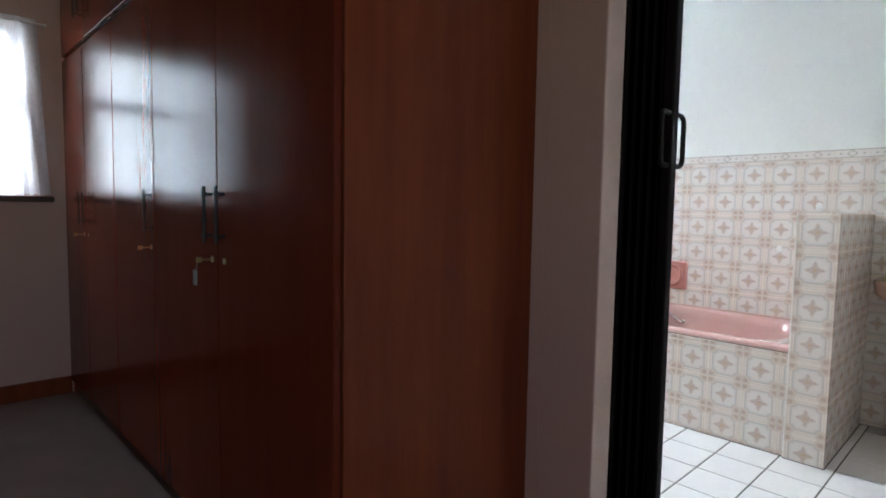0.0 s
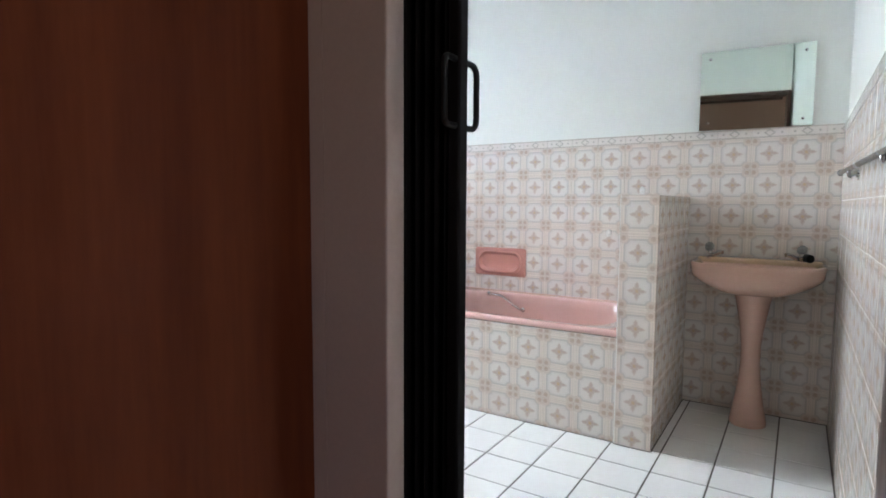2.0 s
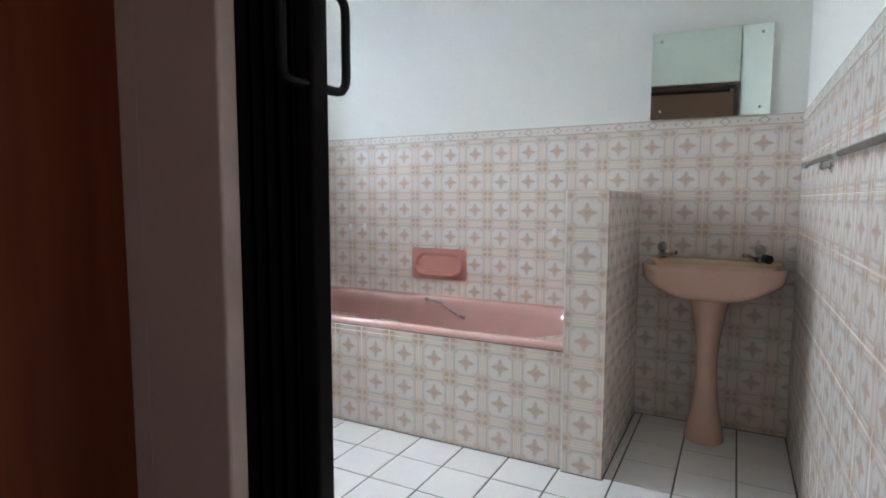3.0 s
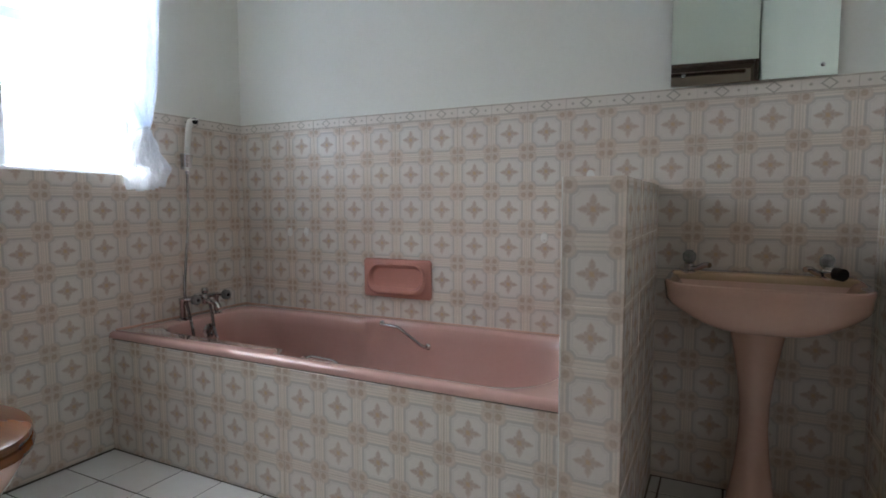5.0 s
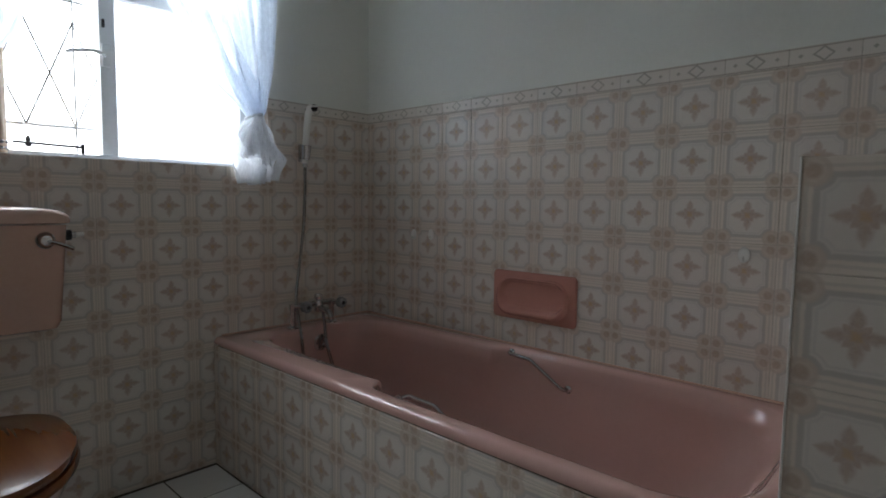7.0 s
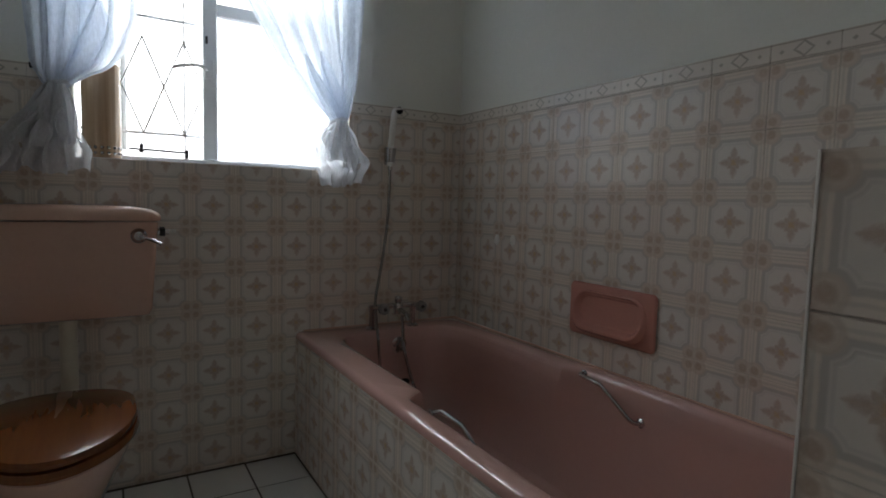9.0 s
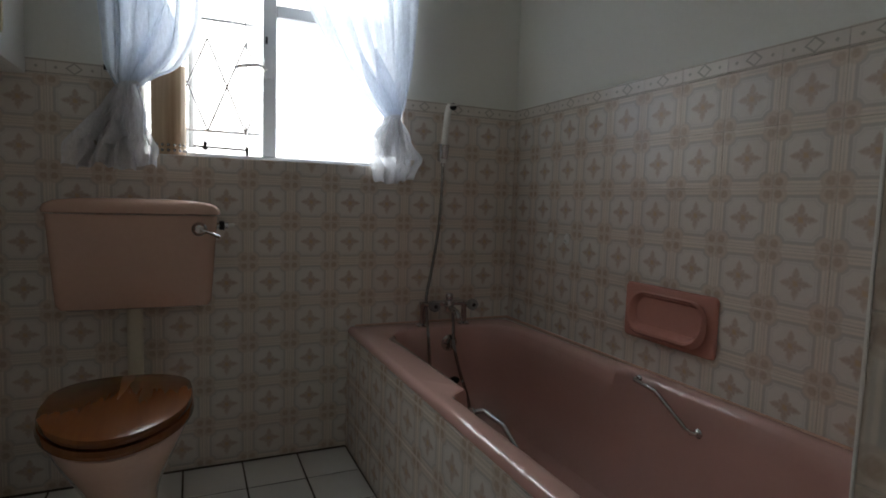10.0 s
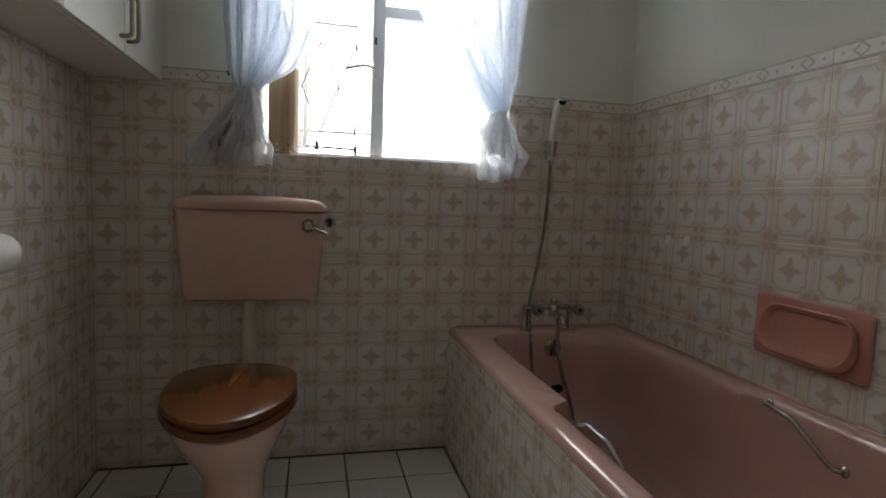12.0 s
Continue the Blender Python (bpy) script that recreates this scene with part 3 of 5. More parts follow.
# ---- bedroom: wardrobe, window, folding door ----
def wardrobe():
    w = tagged(base("wardrobe"), "tall red-brown veneered built-in wardrobe with black handles", "wardrobe")
    xr, yf, zt = -0.556, 0.962, 2.56
    part("side_panel", box(xr - 0.022, yf + 0.004, BED_Z, xr, BED_N - 0.001, zt, 0.002), SIDEWOOD, w, "lighter brown grained side panel")
    part("carcass", box(BED_W + 0.001, yf + 0.024, BED_Z + 0.001, xr - 0.023, BED_N - 0.002, zt, 0.002), DARKWOOD, w)
    part("plinth", box(BED_W + 0.002, yf + 0.012, BED_Z + 0.001, xr - 0.024, yf + 0.023, BED_Z + 0.075, 0.002), DARKWOOD, w)
    part("stile", box(BED_W + 0.001, yf + 0.002, BED_Z + 0.001, BED_W + 0.048, yf + 0.023, zt, 0.002), SIDEWOOD, w)
    part("rail", box(BED_W + 0.049, yf + 0.001, 1.778, xr - 0.024, yf + 0.023, 1.798, 0.002), SEATWOOD, w, "pale wooden rail between upper and lower doors")
    edges = (-3.062, -2.620, -2.130, -1.640, -1.120, -0.558)
    right_hand = (True, False, True, True, False)
    for i, (a, b) in enumerate(zip(edges, edges[1:])):
        door = part("door", box(a + 0.002, yf - 0.018, BED_Z + 0.08, b - 0.002, yf, 1.776, 0.003), WARDROBE, w)
        upper = part("door", box(a + 0.002, yf - 0.018, 1.80, b - 0.002, yf, zt - 0.03, 0.003), WARDROBE, w)
        x = b - 0.034 if right_hand[i] else a + 0.046
        for owner, z in ((door, 1.045), (upper, 1.95)):
            h = 0.055 if owner is door else 0.035
            bm = tube([(x, yf - 0.040, z - h - 0.02), (x, yf - 0.040, z + h + 0.02)], 0.0045, 8)
            for dz in (-h, h):
                tube([(x, yf - 0.044, z + dz), (x, yf - 0.016, z + dz)], 0.004, 8, bm)
                tube([(x - 0.001, yf - 0.040, z + dz - 0.006), (x - 0.001, yf - 0.040, z + dz + 0.006)], 0.007, 8, bm)
            tube([(x, yf - 0.040, z - 0.02), (x, yf - 0.040, z - 0.012)], 0.007, 8, bm)
            part("handle", bm, IRON, owner, "black wrought bar handle", True)
        part("key_plate", lathe([(0.001, 0), (0.009, 0), (0.008, 0.003), (0.001, 0.003)], 12), BRASS, door, m=pose(x, yf - 0.018, 0.925, 90, 0, 0))
        if i in (0, 2, 3):
            bm = tube([(x, yf - 0.018, 0.925), (x, yf - 0.047, 0.925)], 0.002, 8)
            box(x - 0.0015, yf - 0.062, 0.918, x + 0.0015, yf - 0.046, 0.932, 0.0015, bm=bm)
            part("key", bm, BRASS, door, "brass key in the lock")
    bm = tube(spline([(-1.154, 0.905, 0.925), (-1.158, 0.902, 0.905), (-1.163, 0.903, 0.895)], 4), 0.0012, 6)
    box(-1.177, 0.899, 0.856, -1.153, 0.903, 0.898, 0.002, bm=bm)
    part("key_fob", bm, ACRYLIC, w, "pale plastic key fob")
    return w


wardrobe()


from mathutils import noise as cloth_noise


def hanging(name, rows, folds, x, amp, material, parent, cols=90, label="", phase=0.0, crumple=0.0):
    """Cloth as rows of (height, y from, y to, depth of fold); smooth between the rows."""
    fine = []
    pts = [Vector((r[1], r[2], r[0])) for r in rows]
    dep = [r[3] for r in rows]
    n = 8
    for k, p in enumerate(spline(pts, n)):
        i, t = min(k // n, len(rows) - 2), (k % n) / n
        if k == (len(rows) - 1) * n:
            i, t = len(rows) - 2, 1.0
        fine.append((p.z, p.x, p.y, dep[i] * (1 - t) + dep[i + 1] * t))
    bm = bmesh.new()
    grid = []
    for r, (z, a, b, d) in enumerate(fine):
        line = []
        for c in range(cols + 1):
            s = c / cols
            ph = 2 * math.pi * folds * (s + 0.035 * math.sin(9 * s + phase)) + phase + 0.35 * math.sin(z * 6 + s * 5)
            xx = x + amp * d * (math.sin(ph) + 0.35 * math.sin(2.3 * ph + z * 4)) 
            yy = a + (b - a) * s + 0.25 * amp * d * math.cos(ph * 1.0)
            zz = z + 0.004 * math.sin(ph * 2.1) * (r == len(fine) - 1)
            if crumple:
                q = Vector((s * 7 + phase * 3, z * 16, phase))
                k = min(1.0, abs(d) * (0.3 + r / len(fine)))
                xx += crumple * k * cloth_noise.noise(q)
                yy += 0.8 * crumple * k * cloth_noise.noise(q + Vector((11, 3, 5)))
                zz += 0.8 * crumple * k * cloth_noise.noise(q * 0.8 + Vector((2, 17, 9)))
            line.append(bm.verts.new((xx, yy, zz)))
        grid.append(line)
    for g, h in zip(grid, grid[1:]):
        for i in range(cols):
            bm.faces.new((g[i], g[i + 1], h[i + 1], h[i]))
    return part(name, bm, material, parent, label, True)


NET = sheer_material("bedroom_net", (0.88, 0.91, 0.95), 0.13)


def bedroom_window():
    w = tagged(base("window_2"), "white-framed bedroom window", kind="structure")
    x = BED_W - 0.11
    y0, y1, z0, z1 = BWIN_S, BWIN_N, BWIN_B, BWIN_T
    for a in ((y0, z0, y1, z0 + 0.04), (y0, z1 - 0.04, y1, z1), (y0, z0 + 0.041, y0 + 0.04, z1 - 0.041), (y1 - 0.04, z0 + 0.041, y1, z1 - 0.041), (0.44, z0 + 0.041, 0.48, z1 - 0.041), (y0 + 0.041, 1.58, 0.439, 1.62), (0.481, 1.58, y1 - 0.041, 1.64)):
        part("window_frame", box(x - 0.02, a[0], a[1], x + 0.02, a[2], a[3], 0.003), WINDOWPAINT, w)
    for a, b in ((y0 + 0.04, 0.44), (0.48, y1 - 0.04)):
        p = part("pane", box(x - 0.002, a, z0 + 0.04, x + 0.002, b, z1 - 0.04), GLASS, w)
        p.visible_shadow = False
    part("window_sill", box(BED_W - 0.06, y0 - 0.12, z0 - 0.03, BED_W + 0.03, y1 + 0.11, z0 - 0.001, 0.005), DARKWOOD, w, "dark brown sill")
    c = tagged(base("net_curtain"), "white sheer net curtain glowing in the bedroom window", "curtain")
    hanging("cloth", [(1.965, 0.0, 0.842, 0.6), (1.86, 0.0, 0.848, 1), (1.48, 0.0, 0.862, 1), (1.106, 0.0, 0.880, 1.1)], 12, BED_W + 0.035, 0.010, NET, c)
    part("rod", tube([(BED_W + 0.035, -0.06, 1.945), (BED_W + 0.035, 0.88, 1.945)], 0.006, 10), WHITEPLASTIC, c, smooth=True)
    for y in (-0.06, 0.88):
        part("rod_end", tube([(BED_W + 0.001, y, 1.945), (BED_W + 0.042, y, 1.945)], 0.008, 10), WHITEPLASTIC, c, smooth=True)


bedroom_window()


def folding_door():
    d = tagged(base("concertina_door"), "black-brown vinyl concertina door folded open in the doorway", "folding door")
    x0, x1, z0, z1 = -0.292, -0.198, 0.012, DOOR_TOP - 0.022
    n = 9
    for i in range(n):
        a, b = x0 + (x1 - x0) * i / n, x0 + (x1 - x0) * (i + 1) / n
        ys = (BED_N - 0.022, BED_N + 0.006) if i % 2 == 0 else (BED_N + 0.006, BED_N - 0.022)
        t = 0.0028
        loop = [(a - t, ys[0], z0), (a + t, ys[0], z0), (b + t, ys[1], z0), (b - t, ys[1], z0)]
        part("slat", rings([loop, [(p[0], p[1], z1) for p in loop]]), BLACKVINYL, d)
    post = part("end_post", box(x1 + 0.002, BED_N - 0.028, z0, -0.172, BED_N + 0.002, z1, 0.005, 3), BLACKVINYL, d)
    for y, s in ((BED_N + 0.001, 1), (BED_N - 0.027, -1)):
        pts = [(-0.181, y, 1.287), (-0.180, y + 0.026 * s, 1.287), (-0.179, y + 0.036 * s, 1.282), (-0.178, y + 0.040 * s, 1.270), (-0.178, y + 0.040 * s, 1.232), (-0.178, y + 0.040 * s, 1.192), (-0.179, y + 0.036 * s, 1.180), (-0.180, y + 0.026 * s, 1.175), (-0.181, y, 1.175)]
        part("handle", tube(spline(pts, 4), 0.0055, 10), BLACK, post, "black plastic loop handle", True)
    part("track", box(DOOR_W + 0.002, BED_N - 0.030, z1 + 0.002, DOOR_E - 0.03, BED_N + 0.008, DOOR_TOP - 0.001, 0.002), DARKWOOD, d)


folding_door()


# ---- bathroom window, bars, curtains ----
def bathroom_window():
    w = tagged(base("window_1"), "white painted steel window with an open casement", kind="structure")
    x = WEST - 0.145
    y0, y1, z0, z1 = WIN_S + 0.02, WIN_N - 0.004, WIN_B + 0.002, WIN_T - 0.002
    ml, mr = 2.806, 2.856
    for a in ((y0, z0, y1, z0 + 0.018), (y0, z1 - 0.03, y1, z1), (y0, z0 + 0.019, y0 + 0.03, z1 - 0.031), (y1 - 0.03, z0 + 0.019, y1, z1 - 0.031), (ml, z0 + 0.019, mr, z1 - 0.031), (mr + 0.001, 1.692, y1 - 0.031, 1.738)):
        part("window_frame", box(x - 0.02, a[0], a[1], x + 0.02, a[2], a[3], 0.004), WINDOWPAINT, w)
    for a, b, c, d, m in ((mr, y1 - 0.03, z0 + 0.018, 1.692, FROST), (mr, y1 - 0.03, 1.738, z1 - 0.03, GLASS)):
        p = part("pane", box(x - 0.002, a, c, x + 0.002, b, d), m, w)
        p.visible_shadow = False
    part("window_sill", box(WEST - 0.25, WIN_S + 0.001, WIN_B - 0.005, WEST - 0.004, WIN_N - 0.001, WIN_B + 0.001, 0.0), WINDOWPAINT, w, "white painted sill")
    # open casement, swung outwards
    sash = part("casement", box(-0.012, 0.002, 0, 0.012, 0.032, z1 - z0 - 0.062, 0.003), WINDOWPAINT, w, "open white casement")
    h = z1 - z0 - 0.062
    sash.matrix_world = pose(x - 0.012, y0 + 0.036, z0 + 0.03, 0, 0, 73)
    for a in ((-0.012, 0.326, 0, 0.012, 0.356, h), (-0.012, 0.033, 0, 0.012, 0.325, 0.03), (-0.012, 0.033, h - 0.03, 0.012, 0.325, h)):
        part("casement_bar", box(*a, bevel=0.003), WINDOWPAINT, sash)
    p = part("pane", box(-0.002, 0.033, 0.031, 0.002, 0.325, h - 0.031), GLASS, sash)
    p.visible_shadow = False
    # fastener on the mullion and its striker
    f = part("fastener", tube(spline([(x + 0.022, ml + 0.015, 1.49), (x + 0.045, ml, 1.492), (x + 0.05, ml - 0.03, 1.497), (x + 0.05, ml - 0.085, 1.486), (x + 0.05, ml - 0.105, 1.478)], 5), 0.006, 8), WINDOWPAINT, w, "painted casement fastener", True)
    part("fastener_plate", box(x + 0.0205, ml + 0.004, 1.455, x + 0.03, ml + 0.032, 1.53, 0.003), WINDOWPAINT, f)
    part("striker", box(x + 0.0205, ml + 0.008, 1.585, x + 0.028, ml + 0.016, 1.612, 0.001), IRON, w)
    # casement stay along the bottom
    bm = tube([(x + 0.005, 2.56, z0 + 0.045), (x + 0.005, 2.755, z0 + 0.04)], 0.004, 8)
    part("stay", bm, IRON, w, "dark casement stay bar", True)
    part("stay_knob", lathe([(0.001, 0), (0.008, 0.002), (0.011, 0.012), (0.006, 0.02), (0.009, 0.026), (0.003, 0.036), (0.001, 0.038)], 12), IRON, w, smooth=True, m=pose(x + 0.005, 2.60, z0 + 0.03))
    part("stay_pin", box(x - 0.002, 2.745, z0 + 0.019, x + 0.012, 2.755, z0 + 0.052, 0.002), IRON, w)
    # fanlight stay
    part("fanlight_stay", tube(spline([(x + 0.03, 2.98, 1.752), (x + 0.04, 3.06, 1.758), (x + 0.04, 3.16, 1.752), (x + 0.035, 3.19, 1.78)], 5), 0.004, 8), WINDOWPAINT, w, smooth=True)


FROST = sheer_material("obscured_glass", (0.93, 0.95, 0.97), 0.25)
bathroom_window()


def burglar_bars():
    g = tagged(base("burglar_bars"), "thin pale steel burglar bars with crossed lattice outside window", "security bars")
    x = WEST - 0.215
    y0, y1, z0, z1 = WIN_S + 0.012, WIN_N - 0.012, WIN_B + 0.012, WIN_T - 0.012
    for z in (z0 + 0.008, 1.250, 1.672, z1 - 0.06):
        part("bar", box(x - 0.003, y0, z - 0.005, x + 0.003, y1, z + 0.005, 0.001), WINDOWPAINT, g)
    step, first = 0.140, 2.471
    for i in range(4):
        y = first + 2 * step * i
        part("bar", tube([(x + 0.006, y, z0), (x + 0.006, y, z1)], 0.0032, 8), STEEL, g)
        part("weld", lathe([(0.001, -0.009), (0.006, -0.004), (0.006, 0.004), (0.001, 0.009)], 10), STEEL, g, smooth=True, m=pose(x + 0.006, y, 1.597))
    for i in range(6):
        a, b = first + step * i, first + step * (i + 1)
        for p, q in (((a, 1.250), (b, 1.600)), ((b, 1.250), (a, 1.600))):
            part("lattice", tube([(x, p[0], p[1]), (x, q[0], q[1])], 0.0034, 6), STEEL, g)


burglar_bars()


def tie_back_curtain(label, rows_up, rows_down, tie, hook, phase, overlaps=()):
    c = tagged(base("tieback_curtain"), label, "curtain", "sheer curtains at the bathroom window")
    x = WEST + 0.045
    hanging("upper_cloth", rows_up, 6.5, x, 0.016, SHEER, c, phase=phase, cols=150, crumple=0.006)
    hanging("skirt", rows_down, 5, x, 0.024, SKIRT, c, phase=phase + 1, cols=90, crumple=0.03)
    hanging("skirt", [(z, a + 0.03, b - 0.01, d) for z, a, b, d in rows_down[:-1]], 4, x + 0.014, 0.022, SKIRT, c, phase=phase + 3, cols=80, crumple=0.035)
    for rows in overlaps:
        hanging("overlap", rows, 1.2, x + 0.016, 0.008, SHEER, c, phase=phase + rows[0][1], cols=24)
    ty, tz = tie
    loop = [(x + 0.026 * math.cos(a), ty + 0.030 * math.sin(a), tz + 0.010 * math.sin(a + 0.6)) for a in [2 * math.pi * k / 20 for k in range(21)]]
    part("tie", tube(loop, 0.006, 8), SHEERTIE, c, "gathered tie band", True)
    part("tie", tube(spline([(x + 0.02, ty, tz), (x - 0.01, (ty + hook[0]) / 2, (tz + hook[1]) / 2 - 0.004), (WEST + 0.02, hook[0], hook[1])], 5), 0.004, 8), SHEERTIE, c, "gathered tie band", True)
    bm = tube([(WEST - 0.002, hook[0], hook[1]), (WEST + 0.03, hook[0], hook[1])], 0.004, 8)
    lathe_end = tube([(WEST + 0.028, hook[0], hook[1] - 0.004), (WEST + 0.03, hook[0], hook[1] + 0.012)], 0.005, 8, bm)
    part("hook", lathe_end, IRON, c, "small dark cup hook", True)
    # tails of the bow
    for s in (-1, 1):
        hanging("bow_tail", [(tz, ty - 0.008 + 0.012 * s, ty + 0.012 + 0.012 * s, 0.4), (tz - 0.07, ty - 0.02 + 0.022 * s, ty + 0.018 + 0.022 * s, 0.8), (tz - 0.15 - 0.03 * s, ty - 0.02 + 0.03 * s, ty + 0.02 + 0.03 * s, 0.7)], 1.2, x + 0.034, 0.008, SKIRT, c, cols=14, phase=s + phase)
    return c


SKIRT = sheer_material("sheer_skirt", (0.94, 0.96, 0.99), 0.17, 0.68)
SHEERTIE = sheer_material("gathered_sheer", (0.92, 0.93, 0.95), 0.20, 0.65)
tie_back_curtain("white sheer curtain tied back beside the shower wall",
                 [(2.13, 2.78, 3.40, 0.7), (1.80, 2.88, 3.375, 1), (1.60, 2.99, 3.36, 1), (1.45, 3.105, 3.345, 0.9), (1.375, 3.19, 3.330, 0.7), (1.32, 3.248, 3.305, 0.5)],
                 [(1.32, 3.248, 3.305, 0.5), (1.26, 3.19, 3.345, 0.9), (1.17, 3.185, 3.385, 1.1), (1.080, 3.215, 3.360, 1.2)], (3.272, 1.325), (3.325, 1.378), 0.4,
                 ([(1.56, 3.132, 3.140, 0.2), (1.48, 3.150, 3.200, 0.5), (1.40, 3.190, 3.265, 0.5), (1.33, 3.245, 3.290, 0.4)],
                  [(1.58, 3.192, 3.200, 0.2), (1.48, 3.205, 3.265, 0.5), (1.40, 3.230, 3.300, 0.5), (1.33, 3.260, 3.300, 0.4)],
                  [(2.13, 3.25, 3.39, 0.5), (1.80, 3.28, 3.37, 0.6), (1.50, 3.28, 3.345, 0.6), (1.33, 3.27, 3.305, 0.4)]))
tie_back_curtain("white sheer curtain tied back above the toilet cistern",
                 [(2.13, 2.22, 2.68, 0.7), (1.80, 2.275, 2.60, 1), (1.58, 2.29, 2.585, 1), (1.44, 2.30, 2.53, 1), (1.385, 2.315, 2.45, 0.8), (1.345, 2.33, 2.395, 0.55)],
                 [(1.345, 2.33, 2.395, 0.5), (1.27, 2.275, 2.42, 0.9), (1.17, 2.20, 2.44, 1.1), (1.085, 2.185, 2.435, 1.2)], (2.365, 1.35), (2.30, 1.40), 1.7,
                 ([(2.13, 2.30, 2.50, 0.5), (1.70, 2.33, 2.48, 0.8), (1.50, 2.33, 2.44, 0.8), (1.36, 2.345, 2.385, 0.5)],
                  [(1.62, 2.475, 2.49, 0.3), (1.50, 2.42, 2.52, 0.8), (1.41, 2.37, 2.46, 0.7), (1.35, 2.35, 2.39, 0.4)]))
rail = tagged(base("curtain_rail"), "white curtain rail above the bathroom window", "curtain rail")
part("rail", tube([(WEST + 0.04, 2.15, 2.14), (WEST + 0.04, 3.46, 2.14)], 0.007, 10), WHITEPLASTIC, rail, smooth=True)
for y in (2.15, 3.46):
    part("bracket", box(WEST - 0.009, y - 0.012, 2.12, WEST + 0.05, y + 0.012, 2.16, 0.003), WHITEPLASTIC, rail)


def sill_vase():
    v = tagged(base("ribbed_holder", WEST - 0.072, 2.480, WIN_B + 0.0015), "amber-brown ribbed holder with studded band on window sill", "vase")
    n = 48
    loops = []
    for r, z in ((0.054, 0), (0.056, 0.006), (0.056, 0.05), (0.055, 0.055), (0.055, 0.30), (0.057, 0.31), (0.051, 0.31), (0.050, 0.02)):
        k = 0.03 if 0.05 < z < 0.305 else 0
        loops.append([(r * (1 + k * math.cos(16 * 2 * math.pi * i / n)) * math.cos(2 * math.pi * i / n), r * (1 + k * math.cos(16 * 2 * math.pi * i / n)) * math.sin(2 * math.pi * i / n), z) for i in range(n)])
    part("body", rings(loops), wood_material("amber_cane", (0.40, 0.25, 0.14), (0.66, 0.50, 0.34), 0.45, scale=2.0), v, smooth=True)
    for k in range(18):
        for z in (0.016, 0.034):
            a = 2 * math.pi * k / 18
            part("stud", lathe([(0.001, 0), (0.0065, 0), (0.005, 0.003), (0.001, 0.005)], 8), STEEL, v, m=Matrix.Translation((0.055 * math.cos(a), 0.055 * math.sin(a), z)) @ pose(0, 0, 0, 0, 90, math.degrees(a)))


sill_vase()


# ---- toilet ----
def toilet():
    t = tagged(base("toilet"), "peach ceramic toilet with varnished wooden seat and lid", "toilet")
    # bowl
    cx, cy = -1.72, 2.37

    def egg(s, z, shift=0.0, n=56, back=1.0):
        out = []
        for i in range(n):
            a = 2 * math.pi * i / n
            rx = 0.275 if math.cos(a) > 0 else 0.215
            c = math.cos(a)
            c = c if c > 0 else -abs(c) ** back
            out.append((cx + shift + s * rx * c, cy + s * 0.178 * math.sin(a) * (1 - 0.12 * max(0, math.cos(a)) ** 2), z))
        return out

    prof = [(0.50, 0.0, -0.07), (0.52, 0.012, -0.07), (0.50, 0.05, -0.07), (0.49, 0.12, -0.065), (0.54, 0.18, -0.05), (0.66, 0.24, -0.03), (0.82, 0.31, -0.01), (0.91, 0.355, 0), (0.95, 0.382, 0), (0.93, 0.391, 0), (0.70, 0.39, 0), (0.62, 0.34, 0), (0.45, 0.25, 0)]
    part("bowl", rings([egg(s, z, sh) for s, z, sh in prof]), PEACH, t, smooth=True)
    part("inlet", tube(spline([(-2.125, 2.375, 0.34), (-2.05, 2.375, 0.335), (-1.93, 2.37, 0.335)], 5), 0.032, 16), PEACH, t, smooth=True)
    # wooden ring seat and lid
    ring = [egg(k, z, back=0.5) for k, z in ((1.0, 0.393), (1.035, 0.397), (1.045, 0.406), (1.02, 0.417), (0.66, 0.417), (0.64, 0.41), (0.66, 0.395))]
    part("seat", rings(ring, False, False), SEATWOOD, t, smooth=True)
    lid = [egg(k, z, back=0.5) for k, z in ((0.97, 0.4185), (1.01, 0.423), (1.025, 0.433), (1.01, 0.442), (0.95, 0.447), (0.5, 0.450))]
    part("lid", rings(lid), SEATWOOD, t, "honey-brown planked wooden lid", True)
    for y in (2.29, 2.45):
        part("hinge", tube([(-1.955, y - 0.02, 0.42), (-1.955, y + 0.02, 0.42)], 0.012, 12), CHROME, t, smooth=True)
    return t


toilet()


